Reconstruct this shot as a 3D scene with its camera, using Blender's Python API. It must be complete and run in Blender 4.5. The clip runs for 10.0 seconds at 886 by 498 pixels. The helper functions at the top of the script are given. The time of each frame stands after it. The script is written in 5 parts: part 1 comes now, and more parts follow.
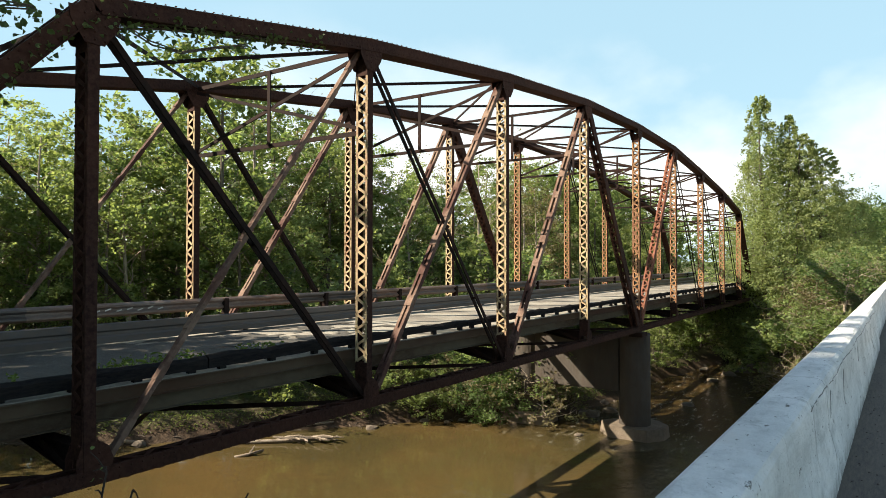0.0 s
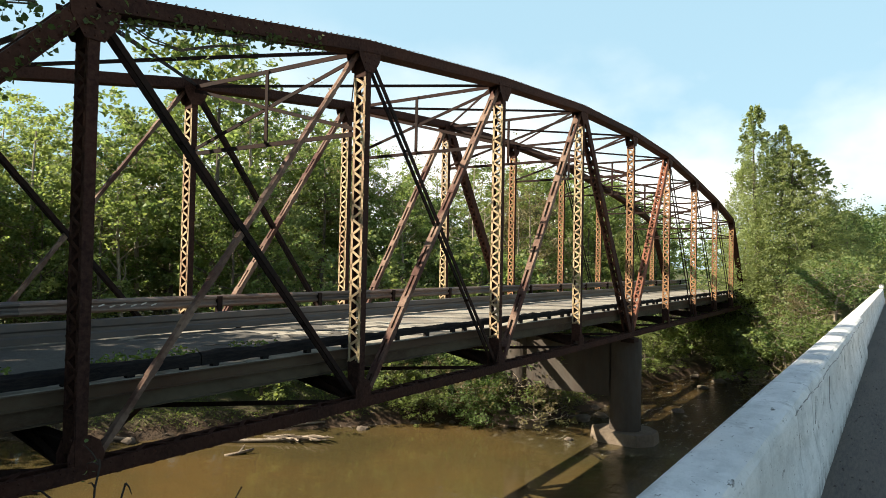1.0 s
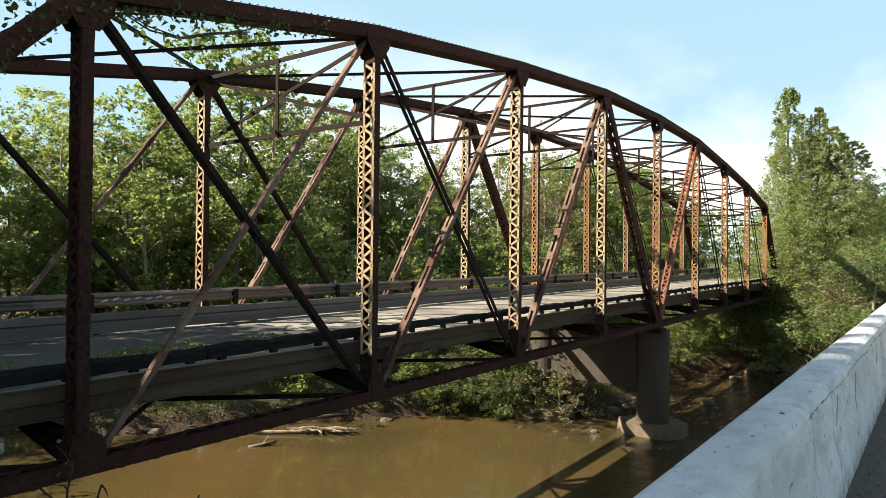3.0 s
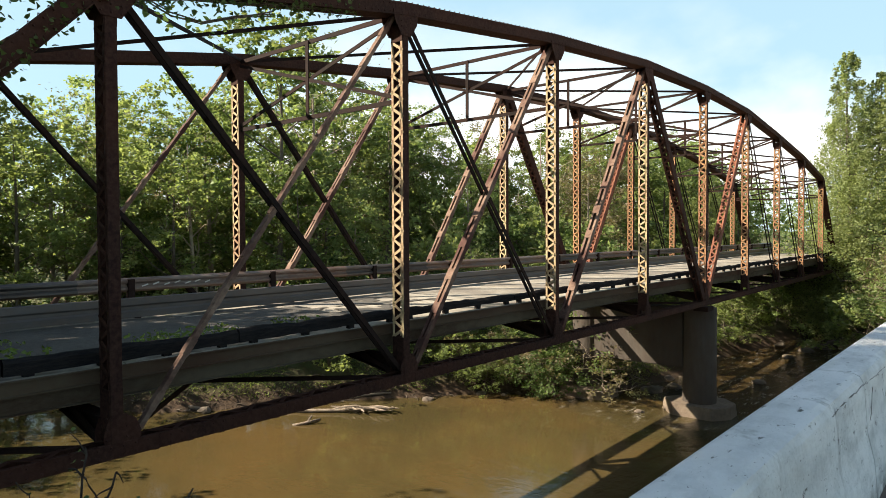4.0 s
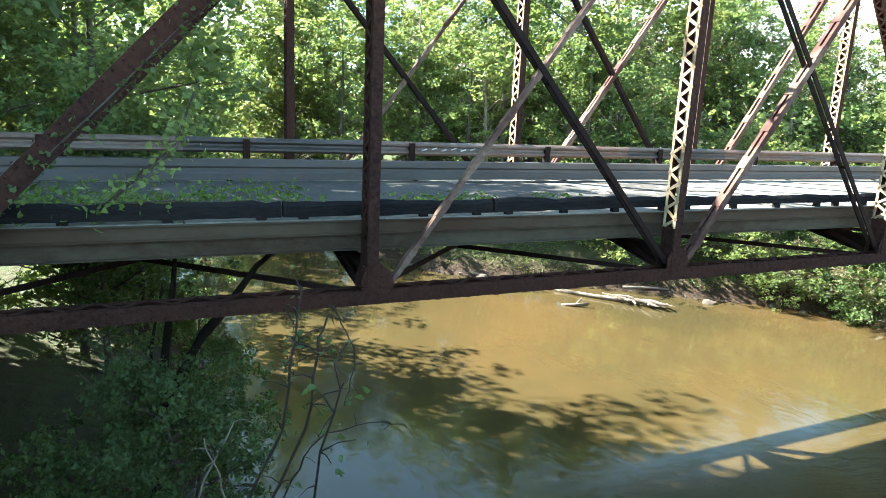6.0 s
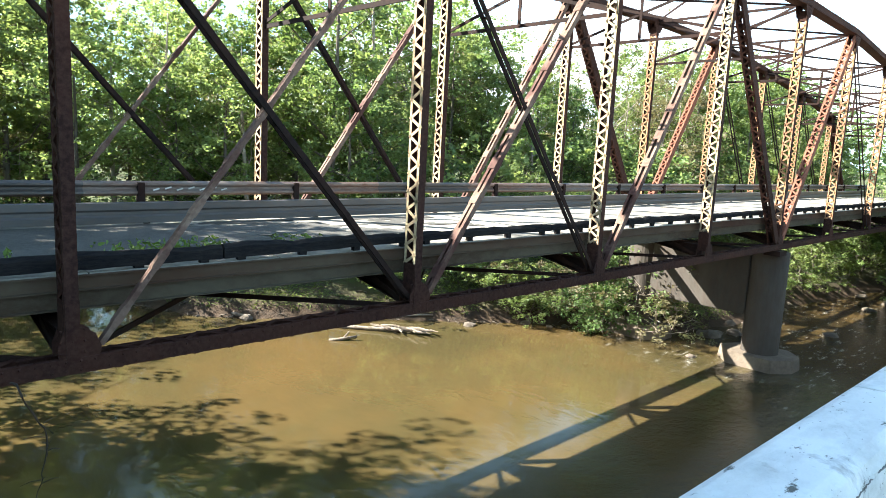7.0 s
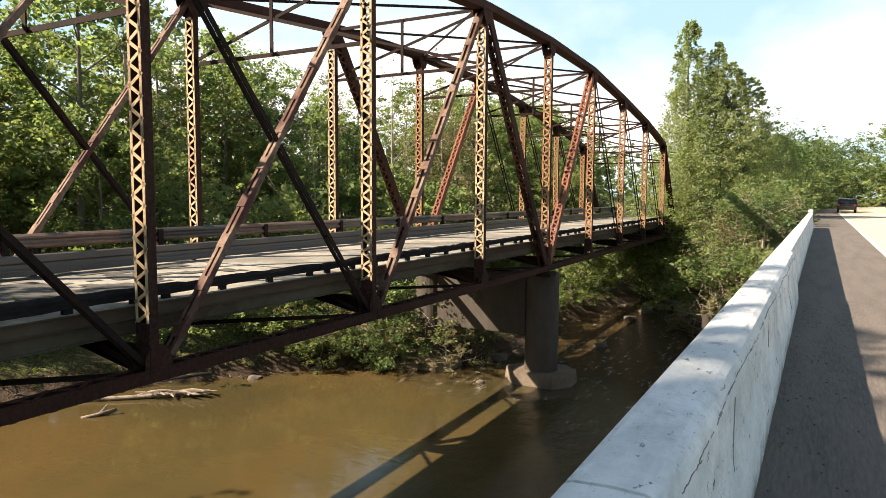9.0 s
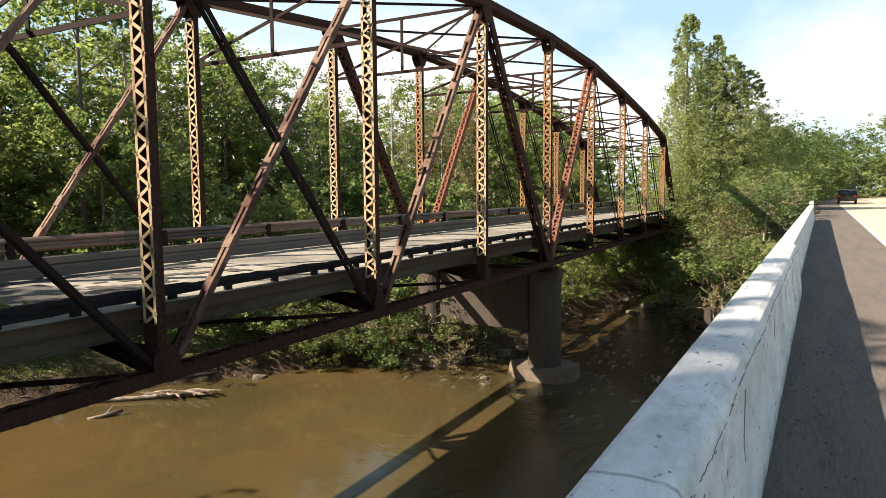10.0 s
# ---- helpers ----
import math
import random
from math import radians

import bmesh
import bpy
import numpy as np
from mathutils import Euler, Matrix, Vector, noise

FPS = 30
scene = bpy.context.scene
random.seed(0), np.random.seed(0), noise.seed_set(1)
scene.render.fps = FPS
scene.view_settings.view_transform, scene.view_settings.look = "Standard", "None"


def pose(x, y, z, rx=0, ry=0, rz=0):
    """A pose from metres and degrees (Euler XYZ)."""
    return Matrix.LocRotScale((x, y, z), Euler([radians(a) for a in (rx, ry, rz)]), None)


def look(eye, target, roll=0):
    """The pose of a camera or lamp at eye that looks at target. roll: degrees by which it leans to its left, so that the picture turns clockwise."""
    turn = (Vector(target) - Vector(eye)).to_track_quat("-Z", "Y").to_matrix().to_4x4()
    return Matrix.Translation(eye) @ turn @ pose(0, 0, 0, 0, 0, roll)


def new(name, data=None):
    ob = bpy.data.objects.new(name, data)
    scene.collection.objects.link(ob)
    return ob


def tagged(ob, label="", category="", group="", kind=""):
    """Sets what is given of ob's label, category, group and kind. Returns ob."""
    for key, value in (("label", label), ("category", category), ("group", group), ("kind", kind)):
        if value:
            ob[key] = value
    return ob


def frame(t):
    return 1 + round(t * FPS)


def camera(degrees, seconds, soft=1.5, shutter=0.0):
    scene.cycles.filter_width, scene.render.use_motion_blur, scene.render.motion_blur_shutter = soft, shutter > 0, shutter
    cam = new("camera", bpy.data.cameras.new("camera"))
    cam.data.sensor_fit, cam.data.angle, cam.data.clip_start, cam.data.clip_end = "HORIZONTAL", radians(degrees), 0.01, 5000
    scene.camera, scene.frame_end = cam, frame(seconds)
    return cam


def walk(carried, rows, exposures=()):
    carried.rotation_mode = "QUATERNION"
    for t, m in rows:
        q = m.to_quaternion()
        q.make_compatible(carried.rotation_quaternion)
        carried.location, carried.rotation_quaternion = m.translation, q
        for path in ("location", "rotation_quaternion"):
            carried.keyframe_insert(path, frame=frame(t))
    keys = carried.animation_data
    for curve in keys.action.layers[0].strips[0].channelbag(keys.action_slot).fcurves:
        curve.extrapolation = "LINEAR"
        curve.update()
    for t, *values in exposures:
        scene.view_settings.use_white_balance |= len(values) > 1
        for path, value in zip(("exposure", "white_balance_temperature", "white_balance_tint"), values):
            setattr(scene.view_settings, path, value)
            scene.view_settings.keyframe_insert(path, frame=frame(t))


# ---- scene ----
cam = camera(68.0, 10.0, soft=0.85)
PATH = [
    (0, (-0.356, 3.787, 1.616), (-1.475, 5.444, 1.654), 0.07),
    (0.5, (-0.318, 3.822, 1.619), (-1.434, 5.481, 1.665), 0.38),
    (1, (-0.324, 3.724, 1.603), (-1.428, 5.391, 1.649), 1.17),
    (1.5, (-0.298, 3.844, 1.564), (-1.411, 5.505, 1.557), 1.64),
    (2, (-0.314, 3.936, 1.553), (-1.440, 5.589, 1.499), 1.96),
    (2.5, (-0.310, 4.051, 1.576), (-1.460, 5.687, 1.554), 1.51),
    (2.7, (-0.285, 4.118, 1.586), (-1.448, 5.745, 1.588), 1.08),
    (3.1, (-0.235, 4.252, 1.606), (-1.417, 5.866, 1.624), 0.48),
    (3.45, (-0.191, 4.370, 1.624), (-1.399, 5.964, 1.636), -0.01),
    (3.8, (-0.147, 4.487, 1.641), (-1.392, 6.052, 1.627), -0.22),
    (4, (-0.122, 4.554, 1.651), (-1.409, 6.084, 1.601), -0.21),
    (4.5, (-0.248, 4.807, 1.584), (-1.693, 6.183, 1.441), -0.09),
    (5, (-0.376, 4.858, 1.398), (-2.040, 5.945, 1.179), -0.40),
    (5.2, (-0.384, 4.989, 1.401), (-2.121, 5.944, 1.134), 0.10),
    (5.45, (-0.399, 5.139, 1.395), (-2.191, 5.966, 1.066), 0.90),
    (5.75, (-0.406, 5.351, 1.411), (-2.205, 6.130, 1.019), 2.04),
    (6.05, (-0.412, 5.562, 1.426), (-2.178, 6.403, 1.009), 2.89),
    (6.3, (-0.427, 5.712, 1.420), (-2.134, 6.677, 1.027), 3.02),
    (6.5, (-0.435, 5.843, 1.424), (-2.077, 6.930, 1.072), 2.83),
    (7, (-0.322, 6.294, 1.620), (-1.748, 7.665, 1.325), 2.93),
    (7.5, (-0.480, 6.539, 1.595), (-1.654, 8.140, 1.350), 2.57),
    (8, (-0.519, 7.045, 1.530), (-1.542, 8.752, 1.331), 1.22),
    (8.5, (-0.456, 7.490, 1.495), (-1.418, 9.235, 1.322), 0.61),
    (9, (-0.456, 7.592, 1.544), (-1.415, 9.340, 1.381), 0.39),
    (9.5, (-0.439, 7.583, 1.552), (-1.404, 9.327, 1.387), 0.04),
    (10, (-0.482, 7.505, 1.560), (-1.442, 9.251, 1.387), -0.41),
]

walk(cam, [(t, look(eye, target, roll)) for t, eye, target, roll in PATH],
     exposures=[(0.0, 1.33, 7350, 9), (4.0, 1.39, 7450, 11), (4.5, 1.52, 7500, 12), (5.2, 2.16, 7300, 8), (6.3, 3.17, 5850, 2), (6.7, 3.02, 5850, 2), (7.0, 2.65, 6200, 5), (7.5, 2.25, 6700, 9), (8.0, 1.78, 7400, 12), (8.5, 1.6, 7700, 14), (10.0, 1.38, 7500, 14)])

# ---- light ----
SUN = Vector((1.0, 0.82, -1.0)).normalized()
world = bpy.data.worlds.new("world")
scene.world = world
world.use_nodes = True
wn = world.node_tree.nodes
wl = world.node_tree.links
wn.clear()
sky = wn.new("ShaderNodeTexSky")
sky.sky_type = "NISHITA"
sky.sun_disc = False
sky.sun_elevation = math.asin(-SUN.z)
sky.sun_rotation = math.atan2(-SUN.x, -SUN.y)
sky.dust_density = 0.6
coord = wn.new("ShaderNodeTexCoord")
cloud = wn.new("ShaderNodeTexNoise")
cloud.inputs["Scale"].default_value = 2.2
cloud.inputs["Detail"].default_value = 7
squash = wn.new("ShaderNodeMapping")
squash.inputs["Scale"].default_value = (1, 1, 1.6)
squash.inputs["Location"].default_value = (2.3, 0.9, 0.4)
wl.new(coord.outputs["Generated"], squash.inputs["Vector"])
wl.new(squash.outputs["Vector"], cloud.inputs["Vector"])
ramp = wn.new("ShaderNodeValToRGB")
ramp.color_ramp.elements[0].position = 0.55
ramp.color_ramp.elements[1].position = 0.70
bank = wn.new("ShaderNodeMapRange")
bank.inputs["From Min"].default_value = 0.22
bank.inputs["From Max"].default_value = 0.05
bank.inputs["To Max"].default_value = 0.16
raised = wn.new("ShaderNodeMath")
wl.new(cloud.outputs["Fac"], raised.inputs[0])
wl.new(bank.outputs["Result"], raised.inputs[1])
wl.new(raised.outputs["Value"], ramp.inputs["Fac"])
split = wn.new("ShaderNodeSeparateXYZ")
wl.new(coord.outputs["Generated"], split.inputs["Vector"])
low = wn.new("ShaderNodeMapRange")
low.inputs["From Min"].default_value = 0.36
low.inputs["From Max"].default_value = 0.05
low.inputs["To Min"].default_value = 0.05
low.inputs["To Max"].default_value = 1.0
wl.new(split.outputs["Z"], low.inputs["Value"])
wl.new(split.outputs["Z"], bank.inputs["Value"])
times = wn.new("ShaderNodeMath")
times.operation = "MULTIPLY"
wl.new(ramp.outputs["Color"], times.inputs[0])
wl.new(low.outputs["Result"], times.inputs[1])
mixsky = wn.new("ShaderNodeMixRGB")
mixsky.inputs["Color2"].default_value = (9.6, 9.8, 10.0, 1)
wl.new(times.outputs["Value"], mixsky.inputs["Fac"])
haze = wn.new("ShaderNodeMixRGB")
veil = wn.new("ShaderNodeMapRange")
veil.inputs["From Min"].default_value = 0.80
veil.inputs["From Max"].default_value = 0.38
veil.inputs["To Min"].default_value = 0.0
veil.inputs["To Max"].default_value = 0.72
wl.new(split.outputs["Z"], veil.inputs["Value"])
wl.new(veil.outputs["Result"], haze.inputs["Fac"])
haze.inputs["Color2"].default_value = (3.75, 6.35, 8.4, 1)
wl.new(sky.outputs["Color"], haze.inputs["Color1"])
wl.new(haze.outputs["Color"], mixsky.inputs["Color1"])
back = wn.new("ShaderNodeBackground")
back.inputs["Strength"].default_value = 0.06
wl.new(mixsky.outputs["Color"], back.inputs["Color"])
wout = wn.new("ShaderNodeOutputWorld")
wl.new(back.outputs["Background"], wout.inputs["Surface"])
sun = new("sun", bpy.data.lights.new("sun", "SUN"))
sun.data.energy = 5.0
sun.data.angle = radians(0.55)
sun.data.color = (1.0, 0.94, 0.84)
sun.matrix_world = look((-40, -30, 40), Vector((-40, -30, 40)) + SUN)


# ---- materials ----
def material(name, build):
    m = bpy.data.materials.new(name)
    m.use_nodes = True
    nt = m.node_tree
    nt.nodes.clear()
    out = nt.nodes.new("ShaderNodeOutputMaterial")
    nt.links.new(build(nt), out.inputs["Surface"])
    return m


def noise_fac(nt, scale, detail=6, rough=0.6, lo=0.35, hi=0.65, stretch=(1, 1, 1)):
    tc = nt.nodes.new("ShaderNodeTexCoord")
    mp = nt.nodes.new("ShaderNodeMapping")
    mp.inputs["Scale"].default_value = stretch
    n = nt.nodes.new("ShaderNodeTexNoise")
    n.inputs["Scale"].default_value = scale
    n.inputs["Detail"].default_value = detail
    n.inputs["Roughness"].default_value = rough
    r = nt.nodes.new("ShaderNodeMapRange")
    r.inputs["From Min"].default_value = lo
    r.inputs["From Max"].default_value = hi
    nt.links.new(tc.outputs["Object"], mp.inputs["Vector"])
    nt.links.new(mp.outputs["Vector"], n.inputs["Vector"])
    nt.links.new(n.outputs["Fac"], r.inputs["Value"])
    return r.outputs["Result"]


def mix(nt, fac, a, b):
    n = nt.nodes.new("ShaderNodeMixRGB")
    for sock, v in zip(("Fac", "Color1", "Color2"), (fac, a, b)):
        if isinstance(v, (int, float)):
            n.inputs[sock].default_value = v
        elif isinstance(v, tuple):
            n.inputs[sock].default_value = (*v, 1)
        else:
            nt.links.new(v, n.inputs[sock])
    return n.outputs["Color"]


def bump(nt, height, strength, distance=0.02):
    b = nt.nodes.new("ShaderNodeBump")
    b.inputs["Strength"].default_value = strength
    b.inputs["Distance"].default_value = distance
    nt.links.new(height, b.inputs["Height"])
    return b.outputs["Normal"]


def surface(nt, color, rough=0.8, metal=0.0, normal=None, spec=0.5):
    p = nt.nodes.new("ShaderNodeBsdfPrincipled")
    if isinstance(color, tuple):
        p.inputs["Base Color"].default_value = (*color, 1)
    else:
        nt.links.new(color, p.inputs["Base Color"])
    if isinstance(rough, (int, float)):
        p.inputs["Roughness"].default_value = rough
    else:
        nt.links.new(rough, p.inputs["Roughness"])
    p.inputs["Metallic"].default_value = metal
    p.inputs["Specular IOR Level"].default_value = spec
    if normal is not None:
        nt.links.new(normal, p.inputs["Normal"])
    return p.outputs["BSDF"]


def object_random(nt):
    return nt.nodes.new("ShaderNodeObjectInfo").outputs["Random"]


def island_random(nt):
    return nt.nodes.new("ShaderNodeNewGeometry").outputs["Random Per Island"]


def two_scale(name, a, b, c, big, small, rough=0.85, bump_strength=0.4, distance=0.02, stretch=(1, 1, 1), metal=0.0, spec=0.5, fine_mix=0.5):
    """A surface of colour a, stained to b in large patches and to c in fine grain."""
    def build(nt):
        large = noise_fac(nt, big, 5, 0.6, 0.4, 0.62, stretch)
        fine = noise_fac(nt, small, 6, 0.7, 0.38, 0.66, stretch)
        half = nt.nodes.new("ShaderNodeMath")
        half.operation = "MULTIPLY"
        half.inputs[1].default_value = fine_mix
        nt.links.new(fine, half.inputs[0])
        col = mix(nt, half.outputs["Value"], mix(nt, large, a, b), c)
        return surface(nt, col, rough, metal, bump(nt, fine, bump_strength, distance), spec)
    return material(name, build)


def leafy(name, greens, light=0.35):
    def build(nt):
        rnd = island_random(nt)
        ob = object_random(nt)
        col = mix(nt, rnd, greens[0], greens[1])
        patch = noise_fac(nt, 0.5, 3, 0.5, 0.42, 0.6)
        col = mix(nt, patch, col, greens[2])
        tint = nt.nodes.new("ShaderNodeMath")
        tint.operation = "MULTIPLY"
        tint.inputs[1].default_value = 0.55
        nt.links.new(ob, tint.inputs[0])
        col = mix(nt, tint.outputs["Value"], col, greens[3])
        gloss = surface(nt, col, 0.55, 0.0, None, 0.35)
        thin = nt.nodes.new("ShaderNodeBsdfTranslucent")
        warm = nt.nodes.new("ShaderNodeMixRGB")
        warm.blend_type = "MULTIPLY"
        warm.inputs["Fac"].default_value = 1.0
        warm.inputs["Color2"].default_value = (1.6, 1.55, 1.1, 1)
        nt.links.new(col, warm.inputs["Color1"])
        nt.links.new(warm.outputs["Color"], thin.inputs["Color"])
        both = nt.nodes.new("ShaderNodeMixShader")
        both.inputs["Fac"].default_value = light
        nt.links.new(gloss, both.inputs[1])
        nt.links.new(thin.outputs["BSDF"], both.inputs[2])
        return both.outputs["Shader"]
    return material(name, build)


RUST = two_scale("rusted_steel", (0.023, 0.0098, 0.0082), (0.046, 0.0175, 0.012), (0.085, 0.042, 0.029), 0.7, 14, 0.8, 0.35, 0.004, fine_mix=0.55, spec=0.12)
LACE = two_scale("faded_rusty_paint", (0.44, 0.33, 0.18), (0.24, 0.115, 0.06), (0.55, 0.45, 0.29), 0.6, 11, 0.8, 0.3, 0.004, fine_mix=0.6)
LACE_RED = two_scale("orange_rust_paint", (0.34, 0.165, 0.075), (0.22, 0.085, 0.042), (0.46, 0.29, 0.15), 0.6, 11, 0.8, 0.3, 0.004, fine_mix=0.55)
REDRUST = two_scale("red_rusted_steel", (0.205, 0.075, 0.046), (0.13, 0.048, 0.031), (0.30, 0.15, 0.10), 0.8, 12, 0.8, 0.3, 0.004, spec=0.12)
DIAG = two_scale("weathered_rusty_paint", (0.09, 0.043, 0.034), (0.26, 0.175, 0.13), (0.04, 0.018, 0.015), 0.9, 12, 0.75, 0.3, 0.004, spec=0.12)
DARKSTEEL = two_scale("dark_oxidised_steel", (0.012, 0.008, 0.0075), (0.026, 0.012, 0.0095), (0.04, 0.022, 0.016), 0.8, 12, 0.8, 0.3, 0.004, spec=0.12)
FASCIA = two_scale("stained_fascia_steel", (0.078, 0.062, 0.042), (0.05, 0.030, 0.019), (0.105, 0.085, 0.058), 0.5, 6, 0.85, 0.3, 0.005, (3, 0.5, 1), spec=0.12)
EDGE = two_scale("rusted_edge_channel", (0.088, 0.066, 0.044), (0.058, 0.026, 0.016), (0.075, 0.043, 0.028), 0.45, 7, 0.85, 0.3, 0.005, (3, 0.5, 1), spec=0.12)
GALV = two_scale("weathered_galvanised_steel", (0.105, 0.097, 0.094), (0.07, 0.062, 0.058), (0.13, 0.095, 0.072), 0.8, 9, 0.5, 0.15, 0.002, (3, 0.4, 1), 0.45, fine_mix=0.45)
RUSTRAIL = two_scale("rusty_guardrail", (0.17, 0.13, 0.11), (0.17, 0.085, 0.055), (0.26, 0.22, 0.19), 0.6, 9, 0.6, 0.2, 0.003, (3, 0.5, 1), 0.3)
DECK = two_scale("old_concrete_deck", (0.34, 0.31, 0.255), (0.17, 0.15, 0.125), (0.08, 0.068, 0.055), 0.45, 6, 0.95, 0.4, 0.01)
# Dirt film, coloured darker to carry the tree shade on the near deck.
DIRT_SHADE = two_scale("shade_darkened_dirt", (0.06, 0.054, 0.046), (0.038, 0.034, 0.029), (0.11, 0.10, 0.085), 0.9, 12, 0.95, 0.5, 0.01)
KERB = two_scale("tarred_timber_kerb", (0.012, 0.012, 0.014), (0.02, 0.018, 0.018), (0.04, 0.034, 0.03), 1.0, 9, 0.95, 0.5, 0.01, (3, 0.6, 3), spec=0.03)
CONCRETE = two_scale("weathered_pier_concrete", (0.075, 0.064, 0.053), (0.042, 0.035, 0.029), (0.06, 0.038, 0.027), 0.6, 5, 0.95, 0.5, 0.02, (1, 1, 0.35))
def parapet_build(nt):
    large = noise_fac(nt, 0.9, 5, 0.6, 0.38, 0.64)
    cloudy = noise_fac(nt, 4.5, 6, 0.65, 0.45, 0.72, (1.3, 0.6, 1.3))
    fine = noise_fac(nt, 9, 6, 0.7, 0.38, 0.66)
    spots = noise_fac(nt, 9.0, 7, 0.72, 0.61, 0.67, (1.6, 0.7, 1.6))
    specks = noise_fac(nt, 34.0, 4, 0.6, 0.66, 0.72, (1.2, 0.6, 1.2))
    streak = noise_fac(nt, 3.0, 6, 0.7, 0.60, 0.74, (1, 1.2, 0.15))
    col = mix(nt, large, (0.79, 0.795, 0.79), (0.63, 0.645, 0.64))
    col = mix(nt, cloudy, col, (0.50, 0.515, 0.51))
    col = mix(nt, streak, col, (0.30, 0.30, 0.29))
    col = mix(nt, specks, col, (0.22, 0.22, 0.21))
    col = mix(nt, spots, col, (0.11, 0.11, 0.10))
    # Splashed grit clings to the foot of the inner face.
    tc = nt.nodes.new("ShaderNodeTexCoord")
    sep = nt.nodes.new("ShaderNodeSeparateXYZ")
    nt.links.new(tc.outputs["Object"], sep.inputs["Vector"])
    foot = nt.nodes.new("ShaderNodeMapRange")
    foot.inputs["From Min"].default_value = 0.16
    foot.inputs["From Max"].default_value = 0.0
    nt.links.new(sep.outputs["Z"], foot.inputs["Value"])
    splash = nt.nodes.new("ShaderNodeMath")
    splash.operation = "MULTIPLY"
    nt.links.new(foot.outputs["Result"], splash.inputs[0])
    nt.links.new(noise_fac(nt, 6.0, 6, 0.7, 0.35, 0.6), splash.inputs[1])
    col = mix(nt, splash.outputs["Value"], col, (0.20, 0.185, 0.165))
    return surface(nt, col, 0.9, 0.0, bump(nt, fine, 0.7, 0.014), 0.3)


PARAPET = material("whitewashed_concrete", parapet_build)
FOOTING = two_scale("water_worn_concrete", (0.2, 0.155, 0.115), (0.13, 0.10, 0.073), (0.08, 0.056, 0.04), 0.9, 6, 0.9, 0.5, 0.02)
STAIN = two_scale("dark_lichen_stain", (0.20, 0.20, 0.195), (0.28, 0.28, 0.27), (0.10, 0.10, 0.095), 2, 20, 0.95)
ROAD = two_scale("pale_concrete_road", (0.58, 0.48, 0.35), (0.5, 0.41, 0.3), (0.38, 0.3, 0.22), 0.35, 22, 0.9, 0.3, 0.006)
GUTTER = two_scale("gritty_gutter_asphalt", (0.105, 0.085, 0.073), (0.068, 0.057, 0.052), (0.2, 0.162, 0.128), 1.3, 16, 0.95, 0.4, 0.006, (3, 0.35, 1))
PAINT = two_scale("worn_white_road_paint", (0.75, 0.74, 0.70), (0.6, 0.58, 0.53), (0.42, 0.38, 0.32), 1.2, 18, 0.8)
BARK = two_scale("grey_brown_bark", (0.11, 0.085, 0.065), (0.16, 0.13, 0.10), (0.05, 0.04, 0.03), 1.5, 12, 0.95, 0.8, 0.02, (2, 2, 0.4))
DARKBARK = two_scale("near_black_bark", (0.022, 0.016, 0.012), (0.035, 0.026, 0.019), (0.012, 0.009, 0.007), 1.5, 12, 0.95, 0.8, 0.02, (2, 2, 0.4), spec=0.1)
TWIG = two_scale("brown_twig_bark", (0.035, 0.022, 0.015), (0.055, 0.036, 0.024), (0.02, 0.014, 0.01), 3, 20, 0.9, 0.4, 0.003)
PALEBARK = two_scale("pale_dry_twigs", (0.32, 0.26, 0.20), (0.22, 0.17, 0.13), (0.40, 0.34, 0.28), 2, 14, 0.95, 0.5, 0.01)
DRIFT = two_scale("bleached_driftwood", (0.34, 0.28, 0.22), (0.17, 0.13, 0.10), (0.08, 0.058, 0.04), 2.6, 9, 0.9, 0.6, 0.01, (0.6, 3, 3))
ROCK = two_scale("pale_river_rock", (0.17, 0.135, 0.105), (0.10, 0.078, 0.06), (0.07, 0.054, 0.04), 1.2, 8, 0.9, 0.6, 0.03)
LEAF_MID = leafy("green_leaves", ((0.05, 0.105, 0.03), (0.25, 0.335, 0.135), (0.115, 0.155, 0.05), (0.175, 0.19, 0.075)), 0.5)
LEAF_LIGHT = leafy("fresh_spring_leaves", ((0.07, 0.135, 0.038), (0.30, 0.39, 0.155), (0.165, 0.215, 0.07), (0.235, 0.26, 0.11)), 0.52)
LEAF_DARK = leafy("dark_green_leaves", ((0.032, 0.075, 0.022), (0.145, 0.215, 0.075), (0.065, 0.11, 0.036), (0.11, 0.135, 0.05)), 0.42)
LEAF_PALE = leafy("pale_feathery_leaves", ((0.075, 0.13, 0.04), (0.335, 0.39, 0.175), (0.185, 0.225, 0.092), (0.235, 0.265, 0.125)), 0.48)
LEAF_BROWN = leafy("budding_reddish_leaves", ((0.12, 0.105, 0.055), (0.20, 0.175, 0.095), (0.11, 0.12, 0.05), (0.17, 0.135, 0.08)), 0.4)
GRASS = leafy("bright_grass", ((0.10, 0.17, 0.03), (0.16, 0.23, 0.05), (0.12, 0.16, 0.04), (0.15, 0.18, 0.05)))
BLACK = two_scale("black_car_paint", (0.015, 0.015, 0.017), (0.02, 0.02, 0.022), (0.03, 0.03, 0.03), 1, 9, 0.25, 0.0)
WHITE = two_scale("white_painted_metal", (0.8, 0.8, 0.8), (0.72, 0.72, 0.71), (0.62, 0.6, 0.57), 1, 9, 0.6, 0.1)


def glass_dark(nt):
    return surface(nt, (0.02, 0.025, 0.03), 0.05)


CARGLASS = material("dark_car_glass", glass_dark)


def red_lens(nt):
    return surface(nt, (0.4, 0.02, 0.02), 0.2)


TAIL = material("red_tail_lamp_lens", red_lens)


